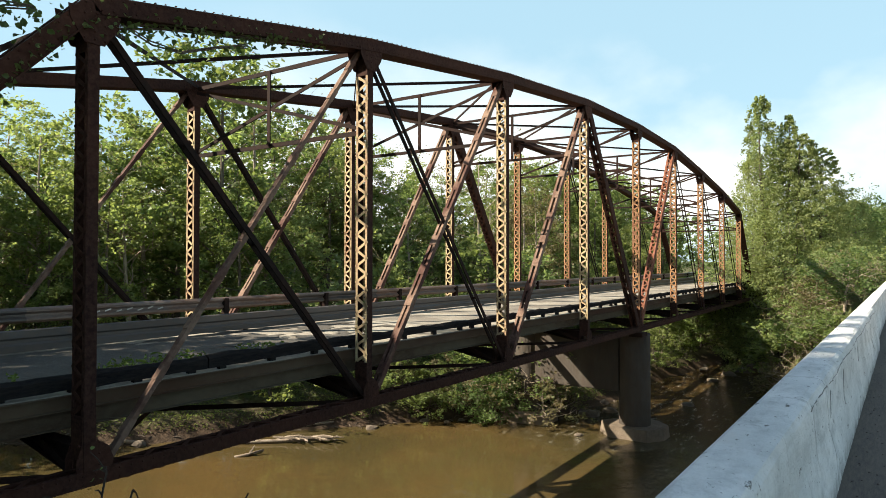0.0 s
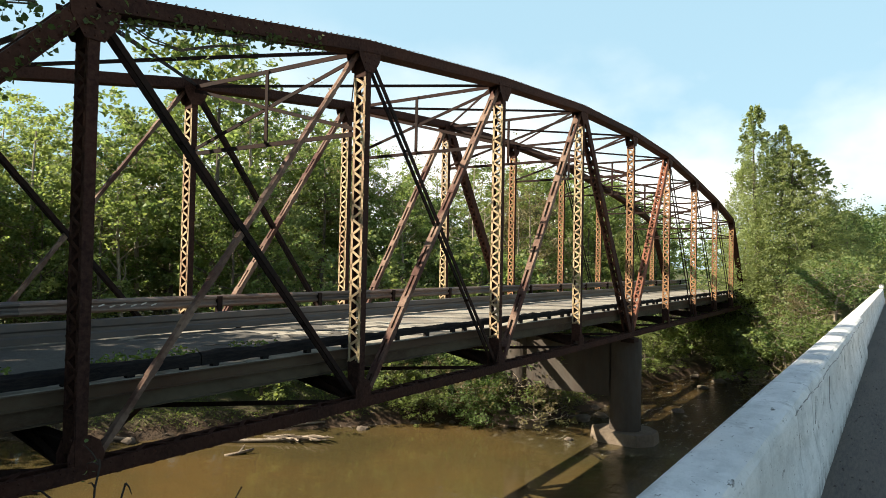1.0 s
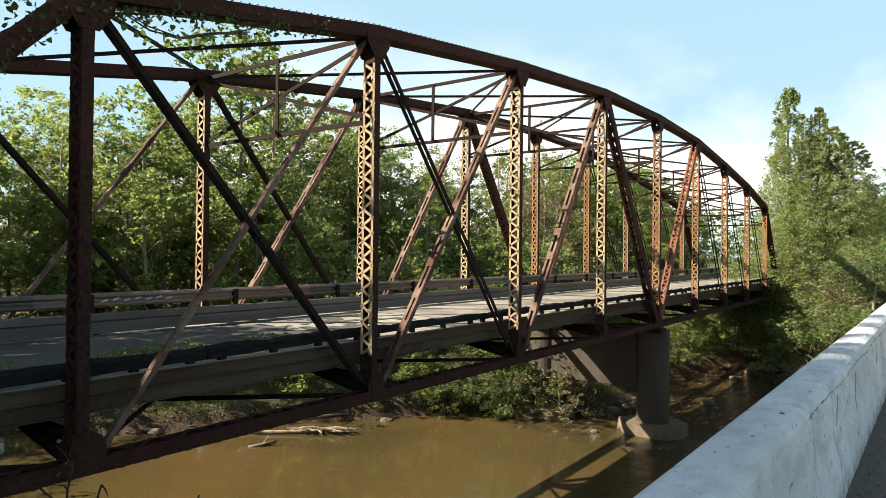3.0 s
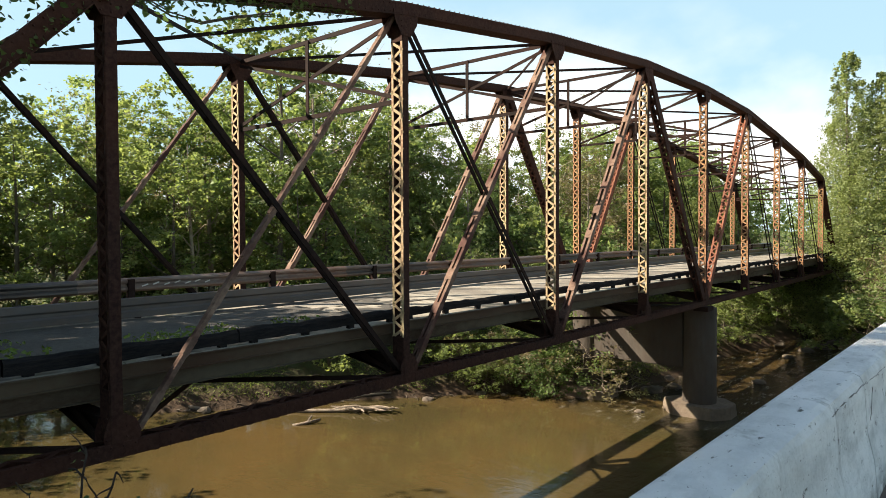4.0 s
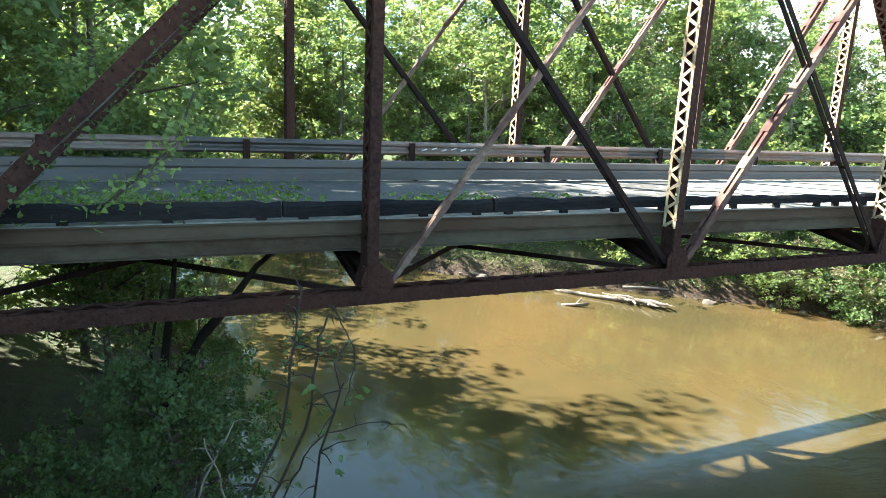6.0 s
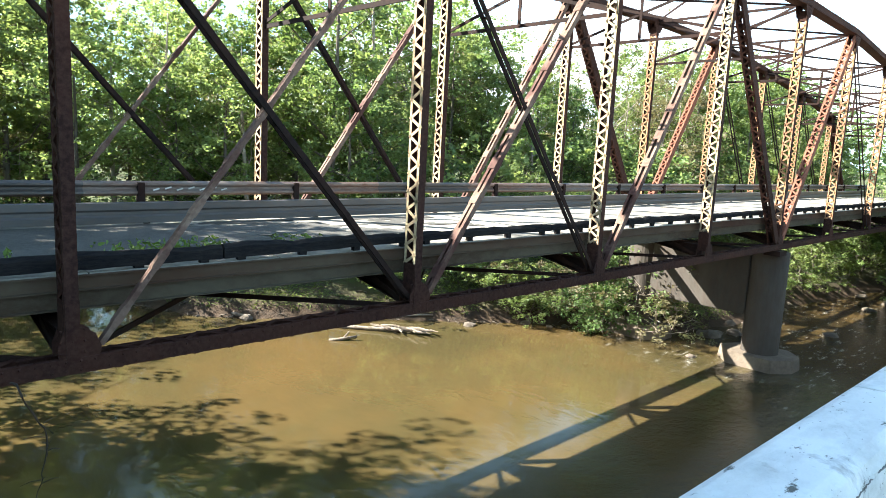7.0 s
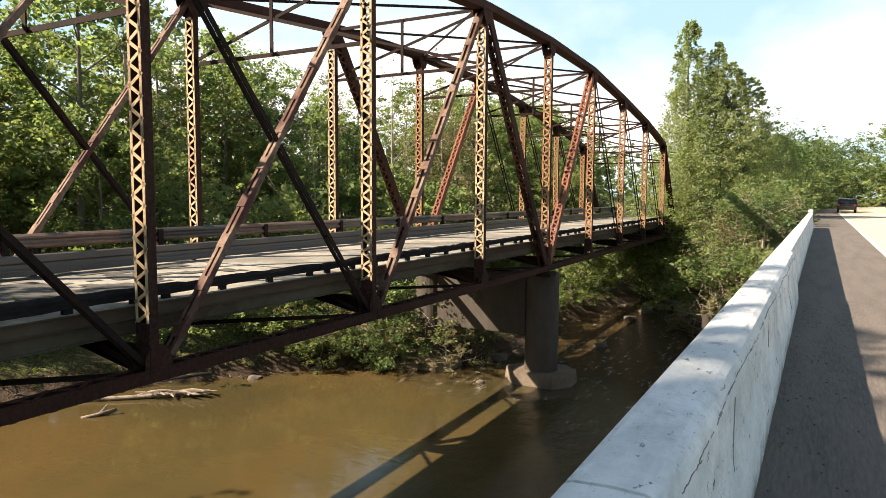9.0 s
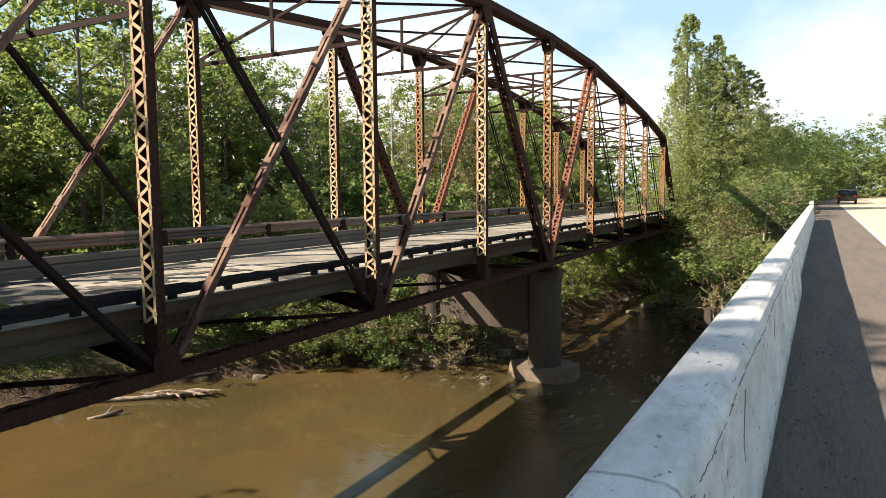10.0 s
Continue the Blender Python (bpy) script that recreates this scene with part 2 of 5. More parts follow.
def water_build(nt):
    tc = nt.nodes.new("ShaderNodeTexCoord")
    mp = nt.nodes.new("ShaderNodeMapping")
    mp.inputs["Rotation"].default_value = (0, 0, 0.6)
    mp.inputs["Scale"].default_value = (0.55, 1.0, 1)
    nt.links.new(tc.outputs["Object"], mp.inputs["Vector"])
    n = nt.nodes.new("ShaderNodeTexNoise")
    n.inputs["Scale"].default_value = 1.5
    n.inputs["Detail"].default_value = 5
    n.inputs["Distortion"].default_value = 0.6
    nt.links.new(mp.outputs["Vector"], n.inputs["Vector"])
    # The stream breaks over stones from the pier on.
    sep = nt.nodes.new("ShaderNodeSeparateXYZ")
    nt.links.new(tc.outputs["Object"], sep.inputs["Vector"])
    wander = noise_fac(nt, 0.25, 4, 0.6, 0.0, 1.0)
    lin = nt.nodes.new("ShaderNodeMath")
    lin.operation = "MULTIPLY_ADD"
    lin.inputs[1].default_value = 12.0
    nt.links.new(wander, lin.inputs[0])
    nt.links.new(sep.outputs["Y"], lin.inputs[2])
    fast = nt.nodes.new("ShaderNodeMapRange")
    fast.inputs["From Min"].default_value = 34.5
    fast.inputs["From Max"].default_value = 43.0
    nt.links.new(lin.outputs["Value"], fast.inputs["Value"])
    swirl = noise_fac(nt, 0.14, 5, 0.6, 0.38, 0.64)
    col = mix(nt, swirl, (0.055, 0.043, 0.0185), (0.086, 0.056, 0.0215))
    foam = noise_fac(nt, 2.2, 9, 0.8, 0.56, 0.64, (1.5, 0.45, 1))
    white = nt.nodes.new("ShaderNodeMath")
    white.operation = "MULTIPLY"
    nt.links.new(foam, white.inputs[0])
    nt.links.new(fast.outputs["Result"], white.inputs[1])
    col = mix(nt, white.outputs["Value"], col, (0.5, 0.48, 0.43))
    rip = noise_fac(nt, 1.5, 7, 0.68, 0.25, 0.75, (1, 0.5, 1))
    b1 = nt.nodes.new("ShaderNodeBump")
    b1.inputs["Strength"].default_value = 0.12
    b1.inputs["Distance"].default_value = 0.12
    nt.links.new(n.outputs["Fac"], b1.inputs["Height"])
    b2 = nt.nodes.new("ShaderNodeBump")
    b2.inputs["Distance"].default_value = 0.6
    nt.links.new(rip, b2.inputs["Height"])
    half = nt.nodes.new("ShaderNodeMath")
    half.operation = "MULTIPLY"
    half.inputs[1].default_value = 1.0
    run = nt.nodes.new("ShaderNodeMapRange")
    run.inputs["From Min"].default_value = -11.0
    run.inputs["From Max"].default_value = -6.0
    run.inputs["To Max"].default_value = 0.32
    nt.links.new(sep.outputs["X"], run.inputs["Value"])
    most = nt.nodes.new("ShaderNodeMath")
    most.operation = "MAXIMUM"
    nt.links.new(fast.outputs["Result"], most.inputs[0])
    nt.links.new(run.outputs["Result"], most.inputs[1])
    nt.links.new(most.outputs["Value"], half.inputs[0])
    nt.links.new(half.outputs["Value"], b2.inputs["Strength"])
    nt.links.new(b1.outputs["Normal"], b2.inputs["Normal"])
    shader = surface(nt, col, 0.05, 0.0, b2.outputs["Normal"], 0.5)
    shader.node.inputs["IOR"].default_value = 1.33
    return shader


WATER = material("silty_brown_water", water_build)


def ground_build(nt):
    a = noise_fac(nt, 0.18, 6, 0.65, 0.48, 0.72)
    b = noise_fac(nt, 2.4, 6, 0.7, 0.36, 0.66)
    col = mix(nt, a, (0.07, 0.10, 0.032), (0.085, 0.06, 0.036))
    col = mix(nt, b, col, (0.075, 0.06, 0.035))
    sep = nt.nodes.new("ShaderNodeSeparateXYZ")
    tc = nt.nodes.new("ShaderNodeTexCoord")
    nt.links.new(tc.outputs["Object"], sep.inputs["Vector"])
    wet = nt.nodes.new("ShaderNodeMapRange")
    wet.inputs["From Min"].default_value = -5.0
    wet.inputs["From Max"].default_value = -5.8
    nt.links.new(sep.outputs["Z"], wet.inputs["Value"])
    mud = mix(nt, b, (0.075, 0.047, 0.029), (0.035, 0.024, 0.016))
    col = mix(nt, wet.outputs["Result"], col, mud)
    return surface(nt, col, 0.95, 0.0, bump(nt, b, 0.7, 0.08), 0.3)


EARTH = material("bank_earth_and_grass", ground_build)


# ---- building helpers ----
class Shape:
    """Gathers boxes, bars and tubes into one mesh."""

    def __init__(self):
        self.v, self.f = [], []

    def add(self, verts, faces):
        n = len(self.v)
        self.v.extend(tuple(p) for p in verts)
        self.f.extend(tuple(i + n for i in f) for f in faces)
        return self

    def box(self, x0, x1, y0, y1, z0, z1):
        v = [(x, y, z) for x in (x0, x1) for y in (y0, y1) for z in (z0, z1)]
        return self.add(v, [(0, 1, 3, 2), (4, 6, 7, 5), (0, 4, 5, 1), (2, 3, 7, 6), (0, 2, 6, 4), (1, 5, 7, 3)])

    def bar(self, p, q, w, h, side=(1, 0, 0), shift=(0, 0)):
        """A box from p to q, w wide along side and h across it, moved in its section by shift."""
        p, q, s = Vector(p), Vector(q), Vector(side)
        d = (q - p).normalized()
        s = (s - d * s.dot(d)).normalized()
        u = d.cross(s)
        c = s * shift[0] + u * shift[1]
        v = [e + c + s * (a * w / 2) + u * (b * h / 2) for e in (p, q) for a in (-1, 1) for b in (-1, 1)]
        return self.add(v, [(0, 1, 3, 2), (4, 6, 7, 5), (0, 4, 5, 1), (2, 3, 7, 6), (0, 2, 6, 4), (1, 5, 7, 3)])

    def channel(self, p, q, w, h, a, t=0.014, flange=0.06, side=(1, 0, 0)):
        """One rolled channel of a pair w apart from p to q; a is -1 or 1, and its flanges turn inwards."""
        p, q, s = Vector(p), Vector(q), Vector(side)
        d = (q - p).normalized()
        s = (s - d * s.dot(d)).normalized()
        u = d.cross(s)
        o, k = w / 2, h / 2
        sec = [(o, -k), (o, k), (o - flange, k), (o - flange, k - t), (o - t, k - t), (o - t, -k + t), (o - flange, -k + t), (o - flange, -k)]
        n = len(sec)
        v = [e + s * (a * x) + u * y for e in (p, q) for x, y in sec]
        f = [(i, (i + 1) % n, n + (i + 1) % n, n + i) for i in range(n)] + [(0, 1, 2, 3, 4, 5, 6, 7)[::-1], tuple(range(n, 2 * n))]
        return self.add(v, f)

    def plate(self, pts, x0, x1):
        """A plate with the given outline of (y, z), from x0 to x1."""
        n = len(pts)
        v = [(x0, y, z) for y, z in pts] + [(x1, y, z) for y, z in pts]
        f = [tuple(range(n - 1, -1, -1)), tuple(range(n, 2 * n))] + [(i, (i + 1) % n, n + (i + 1) % n, n + i) for i in range(n)]
        return self.add(v, f)

    def dome(self, c, r, axis):
        """A rivet head at c on a face that looks along axis."""
        a = Vector(axis).normalized()
        s = a.orthogonal().normalized()
        u = a.cross(s)
        c = Vector(c)
        ring = [c + (s * math.cos(k * math.pi / 2.5) + u * math.sin(k * math.pi / 2.5)) * r for k in range(5)]
        v = ring + [c + a * r * 0.8]
        return self.add(v, [(k, (k + 1) % 5, 5) for k in range(5)])

    def tube(self, pts, radii, sides=6):
        pts = [Vector(p) for p in pts]
        n0 = len(self.v)
        for i, p in enumerate(pts):
            d = (pts[min(i + 1, len(pts) - 1)] - pts[max(i - 1, 0)]).normalized()
            s = d.orthogonal().normalized() if abs(d.z) > 0.9 else Vector((-d.y, d.x, 0)).normalized()
            u = d.cross(s)
            for k in range(sides):
                a = 2 * math.pi * k / sides
                self.v.append(tuple(p + (s * math.cos(a) + u * math.sin(a)) * radii[i]))
        for i in range(len(pts) - 1):
            for k in range(sides):
                a, b = n0 + i * sides + k, n0 + i * sides + (k + 1) % sides
                self.f.append((a, b, b + sides, a + sides))
        self.f.append(tuple(range(n0 + len(self.v) - n0 - sides, len(self.v))))
        return self

    def prism(self, pts, z0, z1, top=1.0):
        """An upright prism with the outline pts; top scales its upper outline about its centre."""
        n = len(pts)
        cx, cy = sum(p[0] for p in pts) / n, sum(p[1] for p in pts) / n
        v = [(x, y, z0) for x, y in pts] + [(cx + (x - cx) * top, cy + (y - cy) * top, z1) for x, y in pts]
        f = [tuple(range(n - 1, -1, -1)), tuple(range(n, 2 * n))] + [(i, (i + 1) % n, n + (i + 1) % n, n + i) for i in range(n)]
        return self.add(v, f)

    def mesh(self, name, mat, smooth=False):
        me = bpy.data.meshes.new(name)
        me.from_pydata(self.v, [], self.f)
        me.materials.append(mat)
        if smooth:
            me.polygons.foreach_set("use_smooth", [True] * len(me.polygons))
        me.update()
        return me


def fix_normals(me):
    bm = bmesh.new()
    bm.from_mesh(me)
    bmesh.ops.recalc_face_normals(bm, faces=bm.faces)
    bm.to_mesh(me)
    bm.free()
    return me


def bevelled(shape, name, mat, width, segments=2):
    me = shape.mesh(name, mat)
    bm = bmesh.new()
    bm.from_mesh(me)
    bmesh.ops.recalc_face_normals(bm, faces=bm.faces)
    bmesh.ops.bevel(bm, geom=[e for e in bm.edges if e.is_manifold and e.calc_face_angle(0) > 0.5], offset=width, segments=segments, affect="EDGES")
    bm.to_mesh(me)
    bm.free()
    return me


def part(name, shape, mat, parent, label="", smooth=False, kind=""):
    me = shape if isinstance(shape, bpy.types.Mesh) else shape.mesh(name, mat, smooth)
    ob = new(name, me)
    ob.parent = parent
    return tagged(ob, label, kind=kind)


def thing(name, label, category, at=(0, 0, 0), group="", kind=""):
    ob = new(name)
    ob.location = at
    return tagged(ob, label, category, group, kind)


# ---- terrain and river ----
WATER_Z = -6.2
RIVER = [(-41, 8), (-37, 6), (-30, 6), (-22, 6.2), (-16, 6.6), (-12, 6.0), (-6, 3), (6, 4), (40, 8), (40, 44), (10, 46), (-1, 47), (-5.5, 49),
         (-7.5, 58), (-6.5, 72), (-10, 90), (-14, 90), (-11.5, 70), (-11, 58), (-12.8, 47), (-13.2, 38), (-14.5, 33.5), (-18.5, 30.5), (-23.5, 24.5),
         (-27.5, 18.5), (-36, 14.5), (-41, 12)]


def river_distance(x, y):
    """How far (x, y) lies outside the river's edge; negative in the water."""
    best, inside, n = 1e9, False, len(RIVER)
    for i in range(n):
        (x0, y0), (x1, y1) = RIVER[i], RIVER[(i + 1) % n]
        dx, dy = x1 - x0, y1 - y0
        t = max(0.0, min(1.0, ((x - x0) * dx + (y - y0) * dy) / (dx * dx + dy * dy)))
        best = min(best, math.hypot(x - x0 - t * dx, y - y0 - t * dy))
        if (y0 > y) != (y1 > y) and x < x0 + (y - y0) / dy * dx:
            inside = not inside
    return -best if inside else best


def smooth_step(a, b, v):
    t = max(0.0, min(1.0, (v - a) / (b - a)))
    return t * t * (3 - 2 * t)


def road_middle(y):
    """Where the new road's near edge runs beyond the bridge: it swings to the right."""
    return -0.81 + 0.02 * y + (0.0017 * (y - 92) ** 2 if y > 92 else 0.0)


def ground_z(x, y):
    d = river_distance(x, y) if abs(x) < 130 and -60 < y < 160 else 60.0
    d += 0.9 * noise.noise((x * 0.23, y * 0.23, 3.1)) * smooth_step(0.0, 2.0, abs(d))
    if d < 0:
        z = WATER_Z - 0.12 - 1.6 * smooth_step(0, 4, -d)
    else:
        z = WATER_Z - 0.1 + 0.9 * smooth_step(0, 1.2, d) + 1.0 * smooth_step(1, 5, d) + 2.2 * smooth_step(4, 18, d)
        z += 0.35 * noise.noise((x * 0.16, y * 0.16, 0)) * smooth_step(0.5, 4, d)
    far = smooth_step(60, 180, math.hypot(x, y - 30))
    z += far * (3.0 + 2.0 * noise.noise((x * 0.006, y * 0.006, 7)))
    if y > 43 or y < 3:
        a = smooth_step(43, 48, y) if y > 40 else smooth_step(3, -2, y)
        m = road_middle(y)
        b = smooth_step(-7.5, -1.2, x - m) * smooth_step(16, 11, x - m)
        z = z + (max(z, -0.12) - z) * a * b if y < 110 else z
        if y >= 43:
            z = z + (-0.12 - z) * smooth_step(-3.0, -1.0, x - m) * smooth_step(12, 10, x - m) * a
    if y > 63 or y < 2.2:
        a = smooth_step(63, 66, y) if y > 40 else smooth_step(2.2, 0, y)
        b = smooth_step(-19, -16, x) * smooth_step(-6, -9, x)
        z = z + (max(z, -0.6) - z) * a * b
    return z


def spaced(lo, hi, fine_lo, fine_hi, step, grow=1.22):
    c = list(np.arange(fine_lo, fine_hi + 1e-6, step))
    s, v = step, fine_lo
    while v > lo:
        s *= grow
        v -= s
        c.insert(0, v)
    s, v = step, fine_hi
    while v < hi:
        s *= grow
        v += s
        c.append(v)
    return c


def build_ground():
    xs, ys = spaced(-1800, 1800, -46, 14, 0.9), spaced(-1800, 2200, -14, 92, 0.9)
    v = [(x, y, ground_z(x, y)) for y in ys for x in xs]
    w = len(xs)
    f = [(j * w + i, j * w + i + 1, (j + 1) * w + i + 1, (j + 1) * w + i) for j in range(len(ys) - 1) for i in range(w - 1)]
    me = Shape().add(v, f).mesh("ground", EARTH, True)
    tagged(new("ground", me), "wooded river bank of brown earth and grass", "ground", kind="structure")


build_ground()


def build_water():
    s = Shape()
    s.add([(-75, -6, WATER_Z), (45, -6, WATER_Z), (45, 95, WATER_Z), (-75, 95, WATER_Z)], [(0, 1, 2, 3)])
    tagged(new("water", s.mesh("water", WATER)), "slow silty brown river with soft reflections", "river", kind="structure")


build_water()

# ---- the old truss bridge ----
NEAR_X, FAR_X = -9.5, -15.38
NODE_Y = [2.55, 8.53, 14.35, 20.4, 26.55, 32.6, 38.65, 44.7, 50.75, 56.8, 62.85]
TOP_Z = [None, 5.15, 6.2, 6.92, 7.43, 7.58, 7.45, 6.9, 6.25, 5.3, None]
BOT_Z = -1.34
DECK_Z = -0.23
bridge = thing("truss_bridge", "rusty brown steel through-truss road bridge with curved top chords", "bridge")


def lacing(p, q, w, face, pitch=0.165, side=(1, 0, 0), size=(0.055, 0.01)):
    """End points of the zigzag bars between two channels from p to q, on the face moved by the vector face."""
    p, q, s, fv = Vector(p), Vector(q), Vector(side), Vector(face)
    n = max(2, int((q - p).length / pitch))
    pts = [p + (q - p) * (k / n) + s * (w / 2 * (1 if k % 2 else -1)) + fv for k in range(n + 1)]
    return list(zip(pts, pts[1:]))


def top_node(i, x):
    return Vector((x, NODE_Y[i], TOP_Z[i]))


def bot_node(i, x):
    return Vector((x, NODE_Y[i], BOT_Z))


def vertical(i, x):
    p, q = bot_node(i, x) + Vector((0, 0, 0.1)), top_node(i, x) - Vector((0, 0, 0.12))
    ob = part("vertical", Shape().channel(p, q, 0.33, 0.16, 1), RUST, bridge, "rust-brown laced steel post")
    part("channel", Shape().channel(p, q, 0.33, 0.16, -1), RUST, ob)
    single = x == NEAR_X and i in (1, 2, 3)
    joined = Shape()
    lo, hi = p + Vector((0, 0, 0.75)), q - Vector((0, 0, 0.55))
    bars_front = lacing(lo, hi, 0.27, (0, -0.084, 0))
    if single:
        a, b = bars_front[0]
        length = (b - a).length
        # Bars of post 1 are dark rust: the tree shade there is in the colour.
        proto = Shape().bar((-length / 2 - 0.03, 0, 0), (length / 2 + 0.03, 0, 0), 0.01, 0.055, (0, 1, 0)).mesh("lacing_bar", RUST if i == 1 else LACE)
        for a, b in bars_front:
            o = part("lacing_bar", proto, LACE, ob)
            d = b - a
            o.location = (a + b) / 2
            o.rotation_euler = (0, -math.atan2(d.z, d.x), 0)
    else:
        for a, b in bars_front:
            joined.bar(a, b, 0.01, 0.055, (0, 1, 0))
    for a, b in lacing(lo, hi, 0.27, (0, 0.084, 0)):
        joined.bar(a, b, 0.01, 0.055, (0, 1, 0))
    for z0, z1 in ((lo.z - 0.6, lo.z), (hi.z, hi.z + 0.35)):
        for y in (-0.087, 0.087):
            plates = Shape().box(x - 0.15, x + 0.15, p.y + y - 0.006, p.y + y + 0.006, z0, z1)
            part("tie_plate", plates, RUST, ob)
    for a in (-1, 1):
        joined.bar(lo + Vector((a * 0.128, -0.085, 0)), hi + Vector((a * 0.128, -0.085, 0)), 0.055, 0.008)
    # Post 1 gets a dark colour in place of shade; the others their paint.
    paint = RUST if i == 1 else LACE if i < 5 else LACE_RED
    part("lacing", joined, paint, ob, {RUST: "zigzag lacing coloured dark rust for tree shade", LACE: "faded buff zigzag lacing", LACE_RED: "orange-zigzag lacing coloured dark rust for tree shade"}[paint], kind="stuff")


def pair_bars(p, q, name, w=0.22, h=0.13, t=0.03, mat=None):
    ob = part(name, Shape().bar(p, q, t, h, (1, 0, 0), (w / 2, 0)), mat or DARKSTEEL, bridge, "dark paired steel tie bars")
    part("bar", Shape().bar(p, q, t, h, (1, 0, 0), (-w / 2, 0)), mat or DARKSTEEL, ob)
    for k in (0.25, 0.5, 0.75):
        c = Vector(p).lerp(Vector(q), k)
        part("spacer", Shape().bar(c - Vector((w / 2, 0, 0)), c + Vector((w / 2, 0, 0)), 0.05, 0.05, (0, 0, 1)), mat or DARKSTEEL, ob)


def battened(p, q, w, h, every=0.95):
    ob = part("diagonal", Shape().channel(p, q, w, h, 1, 0.014, 0.07), DIAG, bridge, "rusty pink-brown channel diagonal")
    part("channel", Shape().channel(p, q, w, h, -1, 0.014, 0.07), DIAG, ob)
    p, q = Vector(p), Vector(q)
    d = (q - p).normalized()
    n = max(2, int((q - p).length / every))
    for k in range(n + 1):
        c = p + (q - p) * ((k + 0.5) / (n + 1))
        for b in (-1, 1):
            part("batten_plate", Shape().bar(c - d * 0.14, c + d * 0.14, w, 0.012, (1, 0, 0), (0, b * (h / 2 + 0.007))), DIAG, ob)


def laced_diagonal(p, q, w, h, mat):
    ob = part("diagonal", Shape().channel(p, q, w, h, 1, 0.016, 0.07), mat, bridge, "heavy laced rust-red diagonal")
    part("channel", Shape().channel(p, q, w, h, -1, 0.016, 0.07), mat, ob)
    p, q = Vector(p), Vector(q)
    d = (q - p).normalized()
    u = d.cross(Vector((1, 0, 0)))
    s = Shape()
    for b in (-1, 1):
        for a, c in lacing(p + d * 0.5, q - d * 0.5, w - 0.05, u * (b * (h / 2 + 0.006)), 0.19):
            s.bar(a, c, 0.06, 0.01, d)
    part("lacing", s, mat, ob, kind="stuff")


def gusset(i, x, top):
    y = NODE_Y[i]
    for a in (-1, 1):
        s = Shape()
        x0 = x + a * (0.172 if top else 0.14)
        if top:
            z = TOP_Z[i]
            s.plate([(y - 0.36, z - 0.10), (y + 0.36, z - 0.10), (y + 0.33, z - 0.28), (y + 0.14, z - 0.56), (y - 0.14, z - 0.56), (y - 0.33, z - 0.28)], x0, x0 + a * 0.014)
        else:
            z = BOT_Z
            s.plate([(y - 0.16, z - 0.09), (y + 0.30, z - 0.09), (y + 0.34, z + 0.22), (y + 0.27, z + 0.40), (y + 0.12, z + 0.50), (y - 0.10, z + 0.46), (y - 0.17, z + 0.26)], x0, x0 + a * 0.014)
        ob = part("gusset_plate", s, RUST, bridge, "riveted rusty gusset plate")
        if x == NEAR_X and a > 0:
            riv = Shape()
            for k in range(3):
                for m in range(4):
                    riv.dome((x0 + a * 0.014, y - 0.14 + 0.14 * k, (TOP_Z[i] - 0.5 + 0.11 * m) if top else (z + 0.02 + 0.15 * m)), 0.022, (a, 0, 0))
            part("rivet", riv, RUST, ob, kind="stuff")


def chord_run(x, i, kind):
    """One panel's length of top chord, end post or bottom chord."""
    if kind == "bottom":
        p, q = bot_node(i, x), bot_node(i + 1, x)
        w, h, name, mat = 0.33, 0.21, "bottom_chord", RUST
    else:
        a = top_node(i, x) if TOP_Z[i] is not None else bot_node(i, x)
        b = top_node(i + 1, x) if TOP_Z[i + 1] is not None else bot_node(i + 1, x)
        p, q = a, b
        w, h, name, mat = 0.33, 0.25, "end_post" if i in (0, 9) else "top_chord", RUST
    d = (q - p).normalized()
    u = Vector((0, -d.z, d.y))
    ob = part(name, Shape().channel(p, q, w, h, 1, 0.016, 0.08), mat, bridge, {"bottom_chord": "riveted brown bottom chord", "top_chord": "riveted dark brown top chord with cover plate", "end_post": "inclined dark brown end post"}[name])
    part("channel", Shape().channel(p, q, w, h, -1, 0.016, 0.08), mat, ob)
    if kind == "top":
        part("cover_plate", Shape().bar(p - d * 0.02, q + d * 0.02, w + 0.08, 0.016, (1, 0, 0), (0, h / 2 + 0.009)), mat, ob)
    extra = Shape()
    for a, c in lacing(p + d * 0.3, q - d * 0.3, w - 0.04, u * (-h / 2 - 0.008), 0.26):
        extra.bar(a, c, 0.06, 0.012, d)
    if kind == "bottom":
        for a, c in lacing(p + d * 0.5, q - d * 0.6, w - 0.04, u * (h / 2 + 0.008), 0.30):
            extra.bar(a, c, 0.06, 0.012, d)
    if x == NEAR_X and i < 7:
        n = int((q - p).length / 0.17)
        for k in range(n):
            c = p + (q - p) * ((k + 0.5) / n)
            for b in (-1, 1):
                extra.dome(c + Vector((w / 2, 0, 0)) + u * (b * (h / 2 - 0.045)), 0.022, (1, 0, 0))
                extra.dome(c + Vector((w / 2 - 0.03, 0, 0)) + u * (b * (h / 2 + (0.017 if kind == "top" and b > 0 else 0.0))), 0.024, u * b)
    part("lacing", extra, mat, ob, "lacing bars and rivet heads", kind="stuff")


